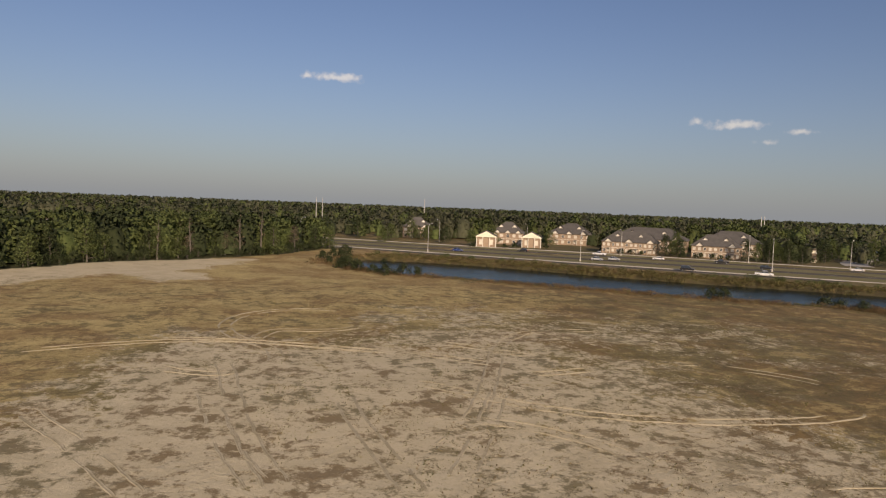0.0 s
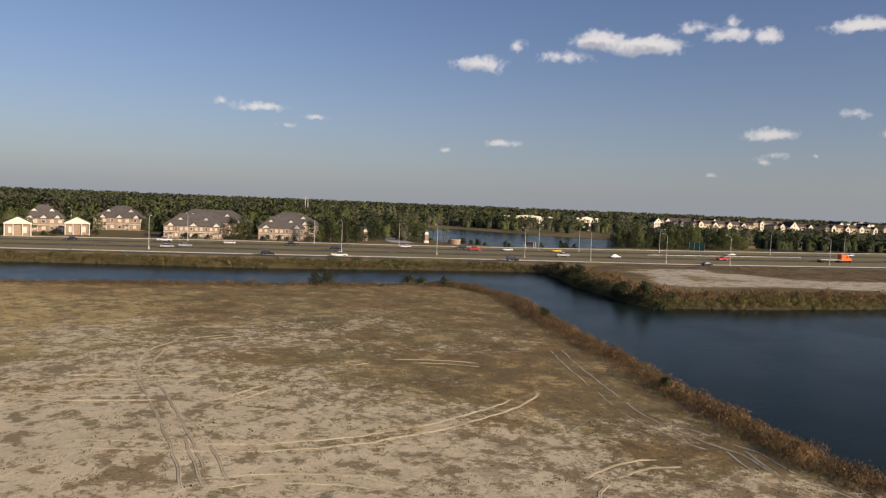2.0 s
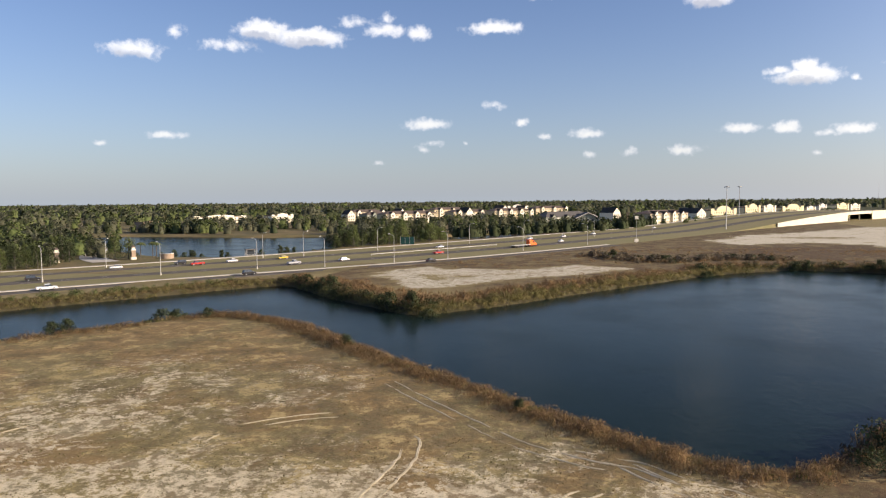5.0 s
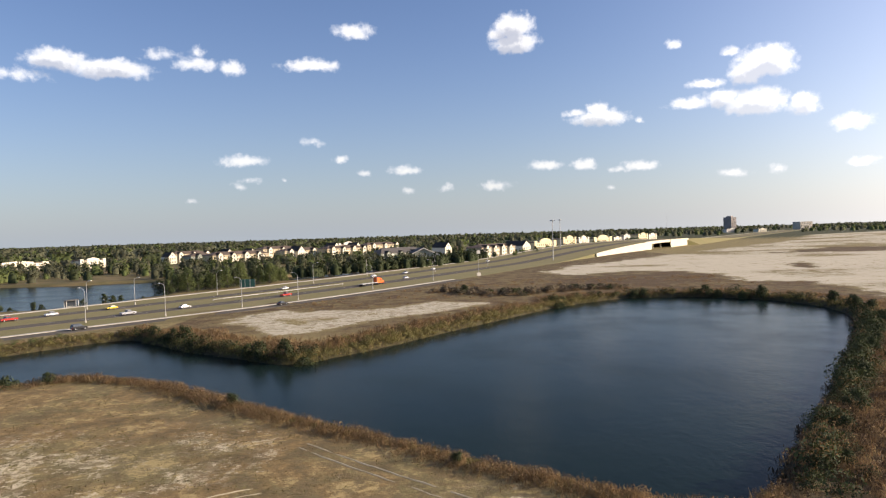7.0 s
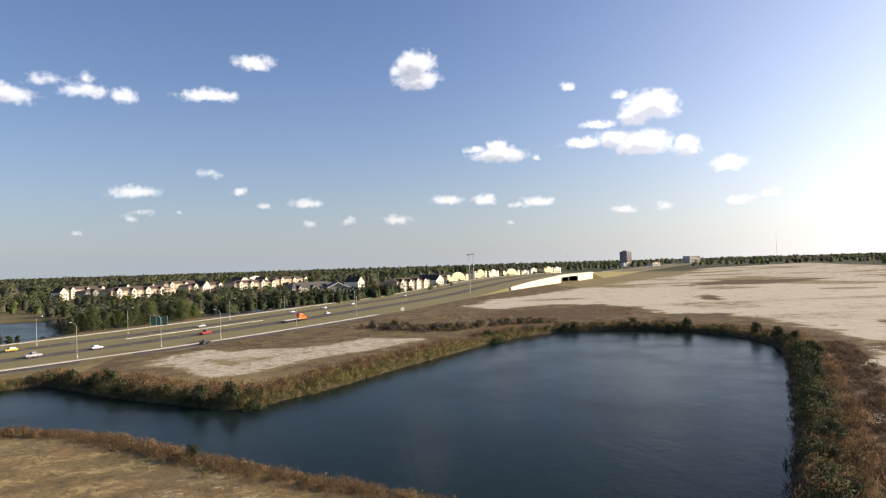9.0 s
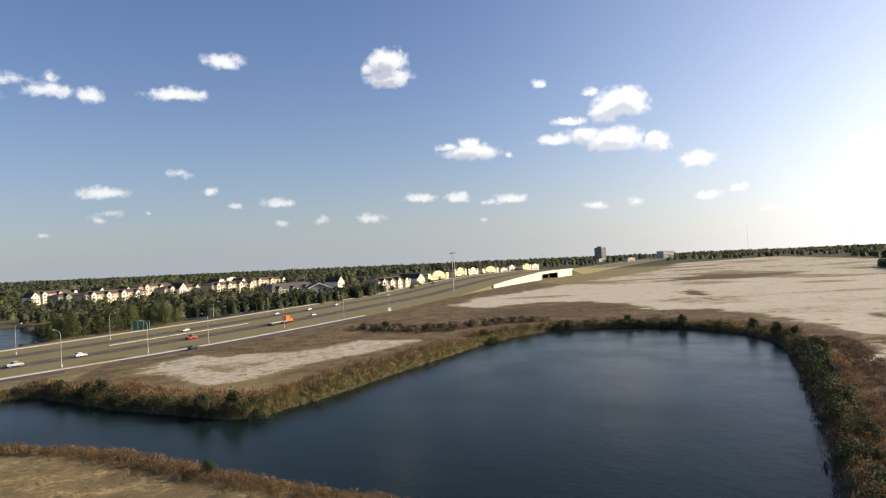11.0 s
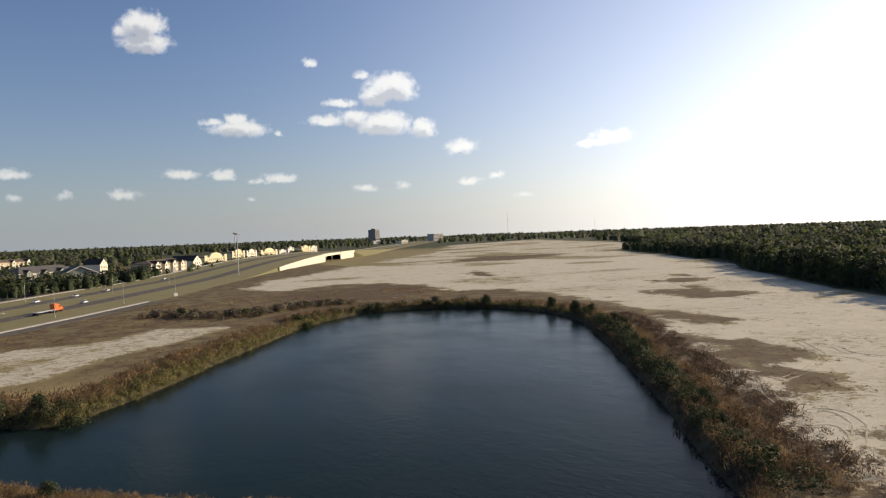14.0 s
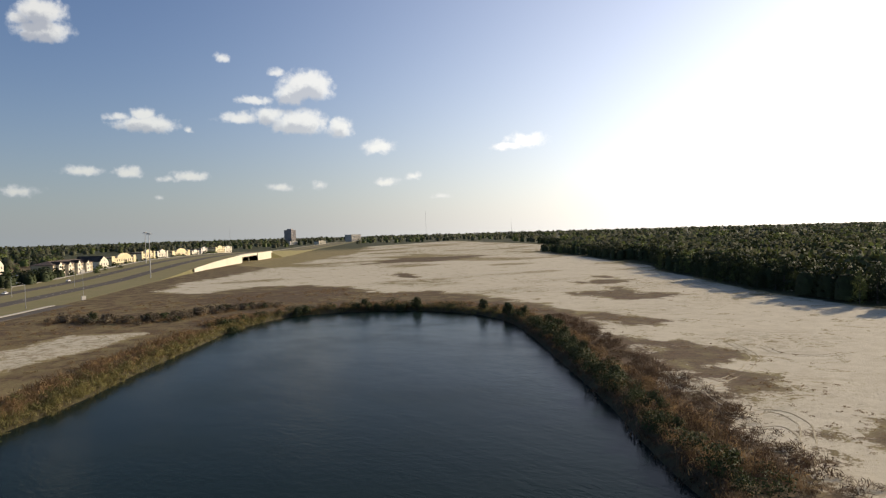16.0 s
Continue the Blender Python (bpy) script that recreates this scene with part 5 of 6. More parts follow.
for x, y in ((-220, 195), (-219, 199), (-217, 203), (-216, 207), (-213, 209), (-214, 216), (-223, 205), (-226, 212), (-220, 214), (-243, 172.5), (-241, 175), (-238, 177), (-244, 179), (-236, 250), (-226, 252), (-233, 243), (-220, 232), (-211, 247), (-206, 249), (-240, 236),
             (-250, 242), (-262, 250), (-335, 83), (-333, 92), (-338, 76), (-326, 88), (-330, 100), (-290, 112), (-294, 142), (-283, 100), (-300, 92), (-318, 70), (-330, 55), (-296, 62), (-270, 240), (-290, 230), (-255, 262), (-266, 275)):
    plant("oak" if RNG.random() < 0.7 else "dark", x, y, 0.62 + 0.1 * RNG.random(), group="trees round the brick houses")


# ---- wheel tracks ----
def wheel_track(*pts):
    """A pair of ruts pressed into the sand, each a shallow trough between two low ridges."""
    p = spline(pts, 10)
    d = np.gradient(p, axis=0)
    n = np.stack([-d[:, 1], d[:, 0]], 1) / np.linalg.norm(d, axis=1)[:, None]
    verts, faces = [], []
    for side in (-0.8, 0.8):
        b = len(verts)
        prof = ((-0.17, -0.04), (-0.09, 0.018), (-0.04, 0.002), (0.04, 0.002), (0.09, 0.018), (0.17, -0.04))
        wob = (rough_noise(p, 0.9, 8) - 0.5) * 0.25
        worn = (rough_noise(p + side, 0.45, 12) - 0.42) * 0.12 - 0.10 * ramp(np.abs(np.linspace(-1, 1, len(p))), 0.75, 1.0)
        for o, h in prof:
            q = p + n * (side + o + wob)[:, None]
            z = ground_height(q) + h + 0.012 + np.minimum(worn, 0.012)
            verts += [(x, y, zz) for (x, y), zz in zip(q, z)]
        m = len(p)
        for k in range(5):
            for i in range(m - 1):
                faces.append((b + k * m + i, b + (k + 1) * m + i, b + (k + 1) * m + i + 1, b + k * m + i + 1))
    tagged(new("wheel_track", mesh_np("wheel_track", verts, np.array(faces)[:, ::-1], TRACK)), "pair of pale wheel ruts pressed into sand", "track", kind="structure")


TRACK = material("rutted_sand", [(0.51, 0.44, 0.30), (0.40, 0.34, 0.215), (0.28, 0.235, 0.145)], 0.35, 0.95, 0.05)
wheel_track((-20, 20), (-28.6, 26.1), (-38.1, 30.6), (-47.4, 34.3), (-57.6, 38.3), (-64, 41.8), (-69, 46.5), (-70.9, 51.9), (-70.1, 57.2), (-67.9, 62))
wheel_track((-31.2, 20), (-30.6, 24.9), (-29.6, 28.4), (-27.3, 31.8), (-24.2, 34.6), (-21, 36.1), (-17, 36.4))
wheel_track((-47, 20), (-42.7, 24.9), (-36.8, 30), (-33.3, 33.7), (-30.4, 38.2), (-29.2, 40.9), (-28.4, 44), (-27.4, 48.3), (-27, 54.5), (-27.1, 58.7), (-28.4, 63), (-31.2, 64.2))
wheel_track((-60.3, 26.1), (-56.6, 28.3), (-53.6, 30.8), (-49, 36))
wheel_track((-61.8, 32.1), (-60.2, 34.6), (-57.3, 37.3), (-53, 42))
wheel_track((-44.9, 37.8), (-45.2, 41), (-46.5, 45.7))
wheel_track((-48.6, 56.2), (-47.9, 60.6), (-42.3, 66.3), (-37, 69))
wheel_track((-11, 40), (-11.5, 43.4), (-12.2, 45.8), (-11.8, 50.9), (-9, 55))
wheel_track((-14, 63), (-9.2, 61.1), (-6, 60.1), (-3, 57.5), (0.6, 55.6), (6, 52))
wheel_track((-88.2, 24.5), (-90.3, 17.6), (-88.5, 11.4), (-83.7, 7.2), (-76.7, 5.2), (-69.2, 6.2), (-63.8, 8.8), (-59.4, 11.2), (-52.9, 11.5), (-48.3, 9))
wheel_track((-63.8, 8.8), (-68.8, 10.3), (-71.8, 12.6), (-71.9, 19.4), (-76, 26))
wheel_track((-66.1, -2.8), (-65.5, 2.5), (-64, 9.1), (-61.7, 16.4), (-58.3, 23.2), (-54, 30))
wheel_track((-54, 6), (-43.3, 7.3), (-32.9, 8.4), (-23.4, 10.1), (-16, 12))
wheel_track((-51.3, -0.8), (-49.1, 1.9), (-47.3, 5.9), (-48.7, 7.6))
wheel_track((-38.2, -8.9), (-31.5, -4.7), (-26.0, -1.3), (-20.4, 1.8), (-17.9, 3.2))
wheel_track((-41.8, 5.2), (-30.1, 7.2), (-23.3, 8.7), (-17.6, 10.5))
wheel_track((-59.9, -17.1), (-62.3, -9.9), (-64.2, -0.5), (-63.8, 9.2), (-59.9, 19.1), (-55.5, 29.1))
wheel_track((-40.7, 17.2), (-29.5, 17.8), (-21.9, 18.8), (-15.8, 19.5))
wheel_track((-39.3, 32.4), (-27.7, 27.3), (-17.8, 22.6))
wheel_track((-40.4, 86.1), (-31.7, 77.2), (-23.1, 69.0), (-16.9, 63.4), (-11.0, 60.1), (-7.4, 59.0))
wheel_track((-8.0, 60.8), (-4.6, 57.1), (-2.0, 54.9), (-0.2, 54.7))
wheel_track((101.8, 130.5), (91.3, 116.7), (81.9, 106.1), (76.1, 103.1), (65.1, 98.4), (53.9, 95.9), (49.6, 94), (44.4, 88.4), (41.3, 82.2))
wheel_track((37.3, 79.7), (42.7, 81), (44.5, 78.6), (40.5, 73.2), (30.6, 67.5), (21.1, 63))
wheel_track((35.2, 76), (37.1, 74.4), (31.6, 69.5), (21.9, 64.6))
wheel_track((95, 112.9), (88.3, 104.5), (90.7, 97.6), (101, 94.9))


# ---- lamps, signs and masts ----
def street_lamp():
    root = empty("street_lamp", pose(0, 0, 0), "tall grey street lamp with a curved arm", "street lamp", "street lamps along the highway")
    bm = bmesh.new()
    tube(bm, [(0, 0, -0.1), (0, 0, 0.9)], [0.26, 0.22], 8)
    part("base", bm, CONCRETE, root)
    bm = bmesh.new()
    tube(bm, [(0, 0, 0.8), (0, 0, 5), (0, 0, 9.6)], [0.11, 0.09, 0.07], 8)
    part("pole", bm, STEEL, root)
    bm = bmesh.new()
    tube(bm, [(0, 0, 9.5), (0.5, 0, 10.15), (1.4, 0, 10.55), (2.5, 0, 10.7)], [0.07, 0.06, 0.055, 0.05], 6)
    part("arm", bm, STEEL, root)
    bm = bmesh.new()
    box(bm, 2.4, 3.3, -0.2, 0.2, 10.6, 10.8, 0.05)
    head = part("lamp_head", bm, STEEL, root)
    bm = bmesh.new()
    box(bm, 2.55, 3.2, -0.15, 0.15, 10.54, 10.6)
    part("lens", bm, LAMP, head)
    return root


lamp = street_lamp()
first = True
for x, y, toward in ((-110.8, 230.5, 1), (-92, 252, 1), (-76.5, 273.5, 1), (-52.5, 319, 1), (-26, 362, 1), (-175, 171, 1), (-152, 195, 1), (-131, 219, 1), (-205, 117, 1), (-234, 69, 1), (-268, 24, 1),
                     (-189, 215, -1), (-152, 262, -1), (-119.5, 311, -1), (-88, 368, -1), (-66, 420, -1), (-26, 441, -1), (-282, 126, -1), (-311, 92, -1), (-238, 150, -1), (-212, 190, -1), (-140, 275, -1), (10, 500, -1)):
    k = int(np.argmin(np.hypot(NEAR_LINE[:, 0] - x, NEAR_LINE[:, 1] - y)))
    d = (FAR_LINE[k] - NEAR_LINE[k]) * toward
    m = pose(x, y, 0.05, 0, 0, math.degrees(math.atan2(d[1], d[0])))
    if first:
        lamp.matrix_basis, first = m, False
    else:
        copy_thing(lamp, m)


def mast(x, y, h, name, label, lights):
    root = empty(name, pose(x, y, 0), label, "mast")
    bm = bmesh.new()
    tube(bm, [(0, 0, -0.2), (0, 0, h * 0.5), (0, 0, h)], [0.4, 0.3, 0.18], 8)
    part("pole", bm, STEEL, root)
    if lights:
        bm = bmesh.new()
        tube(bm, [(0, 0, h - 0.4), (0, 0, h)], [1.3, 1.3], 12)
        part("ring", bm, STEEL, root)
        for k in range(6):
            bm = bmesh.new()
            c, s = math.cos(k * 1.047) * 1.6, math.sin(k * 1.047) * 1.6
            box(bm, c - 0.35, c + 0.35, s - 0.35, s + 0.35, h - 0.9, h - 0.3, 0.1)
            part("floodlight", bm, LAMP, root)


mast(62, 540, 31, "high_mast_light", "tall mast with a ring of floodlights beside the highway", True)
mast(92.5, 694, 33, "high_mast_light", "tall mast with a ring of floodlights by the overpass", True)
mast(724, 2394, 60, "radio_mast", "thin radio mast on the horizon", False)
mast(1322, 2111, 95, "radio_mast", "thin radio mast on the horizon", False)
mast(1561, 1934, 68, "radio_mast", "thin radio mast on the horizon", False)
mast(1882, 1611, 45, "radio_mast", "thin radio mast above the wood", False)
for x, y, h in ((-520, 130, 22), (-526, 52, 20), (-535, 48, 20), (-421, 357, 19), (-424, 362, 19)):
    mast(x, y, h, "utility_pole", "tall pale utility pole among trees", False)


def road_sign(x, y, yaw):
    root = empty("road_sign", pose(x, y, 0.0, 0, 0, yaw), "thin steel post with white boxes and a small blank sign", "sign")
    bm = bmesh.new()
    tube(bm, [(0, 0, -0.1), (0, 0, 13.0)], [0.09, 0.06], 6)
    part("post", bm, STEEL, root)
    for z, w in ((0.6, 1.0), (12.4, 0.9)):
        bm = bmesh.new()
        box(bm, -w, w, -0.3, 0.3, z, z + 1.7)
        bmesh.ops.bevel(bm, geom=bm.edges[:], offset=0.06, segments=1, affect="EDGES")
        part("cabinet", bm, TRIM, root)


road_sign(-2, 380, 20)


def screen_fence():
    root = empty("screen_fence", pose(-117.3, 351, 0, 0, 0, 15), "dark teal mesh screen on steel posts", "fence")
    for k in range(4):
        bm = bmesh.new()
        tube(bm, [(-3.6 + 2.4 * k, 0, -0.1), (-3.6 + 2.4 * k, 0, 4.3)], [0.07, 0.07], 6)
        part("post", bm, STEEL, root)
    for k in range(3):
        bm = bmesh.new()
        box(bm, -3.53 + 2.4 * k, -1.27 + 2.4 * k, -0.03, 0.03, 0.3, 4.2)
        part("screen_panel", bm, SCRIM, root)


screen_fence()


def guard_rail():
    root = empty("guard_rail", pose(0, 0, 0), "pale metal guard rail on short posts in the median", "rail")
    for k in range(14):
        x, y, z, yaw = across(5.0 + k * 0.055, 0.49)
        bm = bmesh.new()
        box(bm, x - 0.08, x + 0.08, y - 0.08, y + 0.08, 0, 0.75)
        part("post", bm, STEEL, root)
    pts = [across(5.0 + k * 0.055, 0.487) for k in range(14)]
    bm = bmesh.new()
    for z0, z1 in ((0.48, 0.80),):
        lo = [bm.verts.new((p[0], p[1], z0)) for p in pts]
        mid = [bm.verts.new((p[0] + 0.05, p[1] - 0.04, (z0 + z1) / 2)) for p in pts]
        hi = [bm.verts.new((p[0], p[1], z1)) for p in pts]
        for i in range(13):
            bm.faces.new((lo[i], lo[i + 1], mid[i + 1], mid[i]))
            bm.faces.new((mid[i], mid[i + 1], hi[i + 1], hi[i]))
    bmesh.ops.solidify(bm, geom=bm.faces[:], thickness=0.05)
    part("rail", bm, STEEL, root)


guard_rail()


# ---- houses and apartments ----
def window(parent, x, z, w, h, glass=None, depth=0.0):
    """A framed window standing in the front wall (y = depth), facing -y."""
    bm = bmesh.new()
    t = 0.12
    for a in ((x - w / 2 - t, x - w / 2, z - t, z + h + t), (x + w / 2, x + w / 2 + t, z - t, z + h + t), (x - w / 2, x + w / 2, z + h, z + h + t), (x - w / 2, x + w / 2, z - t, z), (x - w / 2, x + w / 2, z + h / 2 - 0.04, z + h / 2 + 0.04)):
        box(bm, a[0], a[1], depth - 0.10, depth + 0.06, a[2], a[3])
    frame_ob = part("window", bm, TRIM, parent)
    bm = bmesh.new()
    box(bm, x - w / 2, x + w / 2, depth - 0.03, depth + 0.03, z, z + h)
    part("pane", bm, glass or GLASS, frame_ob)


def gable(parent, x, z, w, h, wall, roof, y0=-0.8, deep=5.0, window_on=True):
    """A small gabled front with its own roof."""
    bm = bmesh.new()
    prism(bm, [(x - w / 2, z), (x + w / 2, z), (x, z + h)], y0, y0 + deep)
    g = part("gable", bm, wall, parent)
    bm = bmesh.new()
    e = 0.35
    for s in (-1, 1):
        a = [bm.verts.new(p) for p in ((x, y0 - 0.3, z + h + 0.12), (x + s * (w / 2 + e), y0 - 0.3, z - e * 2 * h / w + 0.12), (x + s * (w / 2 + e), y0 + deep, z - e * 2 * h / w + 0.12), (x, y0 + deep, z + h + 0.12))]
        bm.faces.new(a if s > 0 else a[::-1])
    bmesh.ops.solidify(bm, geom=bm.faces[:], thickness=-0.16)
    part("gable_roof", bm, roof, g)


def house(name, m, w, d, eave, rise, wall, roof, label, group, bays, floors, gables=(), glass=None, category="house", wallname="wall", gap=None, flat=False):
    root = empty(name, m, label, category, group)
    bm = bmesh.new()
    box(bm, -w / 2, w / 2, 0, d, -0.3, eave)
    part(wallname, bm, wall, root)
    bm = bmesh.new()
    if flat:
        box(bm, -w / 2 - 0.25, w / 2 + 0.25, -0.25, d + 0.25, eave, eave + rise)
        part("parapet", bm, roof, root)
    else:
        hip_roof(bm, -w / 2, w / 2, 0, d, eave, rise)
        part("roof", bm, roof, root)
    step_x = w / bays
    for k in range(bays):
        for f in range(floors):
            h = eave / floors
            window(root, -w / 2 + (k + 0.5) * step_x, f * h + h * 0.32, min(1.2, step_x * 0.42), h * 0.42, glass if (k + f) % 3 else GLASS)
    for x, gw, gh, gz in gables:
        gable(root, x, gz, gw, gh, TRIM if wall is BRICK else wall, roof)
    return root


def townhouse(m, w, bays, label, gables, deep=17.0):
    """A two-storey brick row under one long dark roof, with small pale gables at the eaves and paired windows."""
    root = house("brick_townhouse", m, w, deep, 5.6, 5.4, BRICK, ROOF_DARK, label, "brick townhouses beyond the highway", bays, 2, gables, WINDOW_PALE)
    bm = bmesh.new()
    box(bm, -w / 2 - 0.05, w / 2 + 0.05, -0.07, 0.05, 2.7, 2.86)
    part("band_course", bm, TRIM, root)
    for k in range(1, bays, 3):
        x = -w / 2 + (k + 0.5) * w / bays
        bm = bmesh.new()
        box(bm, x - 1.0, x + 1.0, -1.3, 0, 2.35, 2.55, 0.1)
        porch = part("porch_roof", bm, ROOF_DARK, root)
        for o in (-0.9, 0.9):
            bm = bmesh.new()
            box(bm, x + o - 0.09, x + o + 0.09, -1.2, -1.02, -0.2, 2.35)
            part("porch_post", bm, TRIM, porch)
    for x in (-w * 0.23, w * 0.2):       # small dormers high on the roof
        gable(root, x, 8.3, 2.4, 1.2, TRIM, ROOF_DARK, deep * 0.22, 3.0)


townhouse(pose(-252, 161, 0, 0, 0, 54) @ Matrix.Scale(0.88, 4), 26, 12, "two-storey red brick townhouses with dark roof", ((-10, 3.4, 1.6, 5.6), (0, 3.6, 1.6, 5.6), (10, 3.4, 1.6, 5.6)), 12.5)
townhouse(pose(-233, 190, 0, 0, 0, 52) @ Matrix.Scale(0.9, 4), 21, 9, "two-storey red brick townhouses beside dark trees", ((-7, 3.4, 1.6, 5.6), (7, 3.4, 1.7, 5.6)), 12.5)
townhouse(pose(-273, 182, 0, 0, 0, 54), 34, 10, "brick townhouse block with long dark roof behind", ((-10, 3.2, 1.6, 5.6), (2, 3.2, 1.6, 5.6), (12, 3.2, 1.6, 5.6)))
townhouse(pose(-254, 212, 0, 0, 0, 52), 26, 9, "brick townhouse block behind the front row", ((-7, 3.2, 1.6, 5.6), (6, 3.2, 1.6, 5.6)))
townhouse(pose(-303, 124, 0, 0, 0, 68), 15, 5, "brick townhouse row between two gabled pavilions", ((-5, 2.6, 1.3, 5.6), (0, 2.6, 1.3, 5.6), (5, 2.6, 1.3, 5.6)), 12)
townhouse(pose(-345, 88, 0, 0, 0, 75), 15, 5, "pale-trimmed brick townhouse among trees", ((-4, 3, 1.5, 5.6), (4, 3, 1.5, 5.6)), 12)
townhouse(pose(-312, 160, 0, 0, 0, 58), 22, 7, "brick townhouse with pale gables behind", ((-7, 3, 1.5, 5.6), (0, 3, 1.5, 5.6), (7, 3, 1.5, 5.6)))


def pavilion(x, y, yaw):
    root = empty("gabled_pavilion", pose(x, y, 0, 0, 0, yaw), "brick pavilion with a cream pediment and white columns", "house", "brick townhouses beyond the highway")
    bm = bmesh.new()
    box(bm, -3.9, 3.9, 0.45, 9, -0.3, 4.4)
    part("wall", bm, BRICK, root)
    bm = bmesh.new()
    prism(bm, [(-4.6, 4.4), (4.6, 4.4), (4.6, 4.7), (0, 7.0), (-4.6, 4.7)], -0.3, 0.3)
    part("pediment", bm, STUCCO, root)
    bm = bmesh.new()
    prism(bm, [(-4.8, 4.5), (0, 6.9), (4.8, 4.5), (4.8, 4.8), (0, 7.25), (-4.8, 4.8)], -0.2, 9.3)
    part("roof", bm, ROOF_DARK, root)
    for px in (-4.2, -1.5, 1.5, 4.2):
        bm = bmesh.new()
        tube(bm, [(px, 0, -0.2), (px, 0, 4.45)], [0.24, 0.19], 8)
        part("column", bm, TRIM, root)
    for px in (-2.2, 2.2):
        window(root, px, 1.2, 1.3, 2.0, WINDOW_PALE, 0.45)


pavilion(-277, 105, 71)
pavilion(-279, 127, 67)


def apartment(x, y, yaw, w, h, label, bays, wall=STUCCO, roof=ROOF_BROWN, rise=3.0, deep=17.0):
    """A block of flats: tan walls, bright gabled bays standing out of them, balconies between, and a broad hipped roof."""
    back = wall if wall is SIDING else TAN_WALL
    root = house("apartment_building", pose(x, y, 0, 0, 0, yaw), w, deep, h - rise, rise, back, roof, label, "apartments beyond the highway", bays, 3, (), GLASS, "apartment building")
    e = h - rise
    for k in range(1, bays, 3):
        bx = -w / 2 + (k + 0.5) * w / bays
        top = e - 0.3 + 0.5 * (k % 2)
        bm = bmesh.new()
        box(bm, bx - 2.3, bx + 2.3, -2.0, 0, -0.3, top)
        bay = part("bay", bm, wall, root)
        for f in range(3):
            window(bay, bx, f * e / 3 + 0.9, 1.7, e / 3 * 0.45, GLASS, -2.0)
        gable(root, bx, top, 5.0, 2.3, wall, roof, -2.3, 7)
    for k in range(2, bays, 3):
        bx = -w / 2 + (k + 0.5) * w / bays
        for f in range(1, 3):
            bm = bmesh.new()
            box(bm, bx - 1.6, bx + 1.6, -1.5, 0, f * e / 3 - 0.15, f * e / 3 + 0.05)
            bal = part("balcony", bm, TRIM, root)
            bm = bmesh.new()
            box(bm, bx - 1.6, bx + 1.6, -1.5, -1.4, f * e / 3 + 0.05, f * e / 3 + 1.0)
            part("balustrade", bm, TRIM, bal)


def cross_gable(x, y, yaw, w, h, label, wall=STUCCO, roof=ROOF_DARK):
    """A house whose tall pale gable end faces the highway."""
    root = empty("gabled_house", pose(x, y, 0, 0, 0, yaw), label, "house", "gabled houses behind the apartments")
    bm = bmesh.new()
    box(bm, -w / 2, w / 2, 0, w * 1.6, -0.3, h * 0.62)
    part("wall", bm, wall, root)
    gable(root, 0, h * 0.62, w, h * 0.38, wall, roof, 0.0, w * 1.6)
    for px in (-w * 0.28, 0, w * 0.28):
        for f in range(2):
            window(root, px, 0.9 + f * h * 0.3, 1.1, h * 0.14, GLASS)
    window(root, 0, h * 0.68, 0.9, h * 0.1, GLASS)


apartment(-212, 676, 50, 62, 12.2, "cream three-storey apartments with brown hipped roof", 13)
apartment(-258, 706, 50, 28, 11.0, "grey-sided apartments with brown roof behind trees", 5, SIDING)
apartment(-171, 768, 48, 50, 12.2, "cream apartment block with brown roof and gabled bays", 10)
apartment(-127, 782, 48, 54, 13.0, "cream apartment block with brown roof beside trees", 11)
apartment(-215, 850, 50, 50, 13.5, "cream apartment block further back", 8)
apartment(-59, 700, 46, 62, 10.5, "grey-sided apartments under dark shingle roof", 11, SIDING, ROOF_DARK, 5.0, 20)
apartment(30, 655, 55, 60, 12.3, "cream three-storey apartments with red-brown roof", 13)
apartment(-300, 790, 52, 44, 12, "cream apartments far behind trees", 8)
apartment(-100, 930, 50, 56, 13.5, "cream apartments far behind trees", 8)
for x, y, w, h, text in ((-244, 745, 9, 13.5, "cream house with a tall pale gable"), (-222, 752, 8, 13, "cream house with a steep gable behind"), (-172, 760, 10, 14, "cream gabled house with dark roof"), (-148, 850, 11, 15.5, "cream house with a broad gable"),
                         (-122, 845, 10, 15, "pale house with a steep gable"), (-16, 740, 11, 13.5, "pale yellow gabled house with dark roof"), (63, 722, 15, 13, "cream gabled house beside the shops"), (-300, 735, 9, 12, "pale gabled house above trees")):
    cross_gable(x, y, 52, w, h, text)


def gable_house():
    root = empty("gable_house", pose(-38, 610, 0, 0, 0, 14) @ Matrix.Diagonal((1.1, 0.88, 0.84, 1)), "grey-green gabled clubhouse with white trim", "house")
    bm = bmesh.new()
    box(bm, -10, 10, 0, 18, -0.3, 7)
    part("wall", bm, SIDING, root)
    bm = bmesh.new()
    prism(bm, [(-10, 7), (10, 7), (0, 12.8)], 0.0, 18)
    part("gable", bm, SIDING, root)
    bm = bmesh.new()
    prism(bm, [(-11.5, 6.3), (0, 12.9), (11.5, 6.3), (11.5, 7.0), (0, 13.7), (-11.5, 7.0)], -1.0, 19)
    part("roof", bm, ROOF_DARK, root)
    bm = bmesh.new()
    prism(bm, [(-11.5, 6.2), (0, 12.8), (11.5, 6.2), (11.5, 7.05), (0, 13.75), (-11.5, 7.05)], -1.25, -1.0)
    part("bargeboard", bm, TRIM, root)
    for x in (-7, -3.5, 0, 3.5, 7):
        window(root, x, 1.0, 1.6, 2.0, WINDOW_PALE)
        if abs(x) < 5:
            window(root, x, 5.2, 1.4, 1.8)


gable_house()


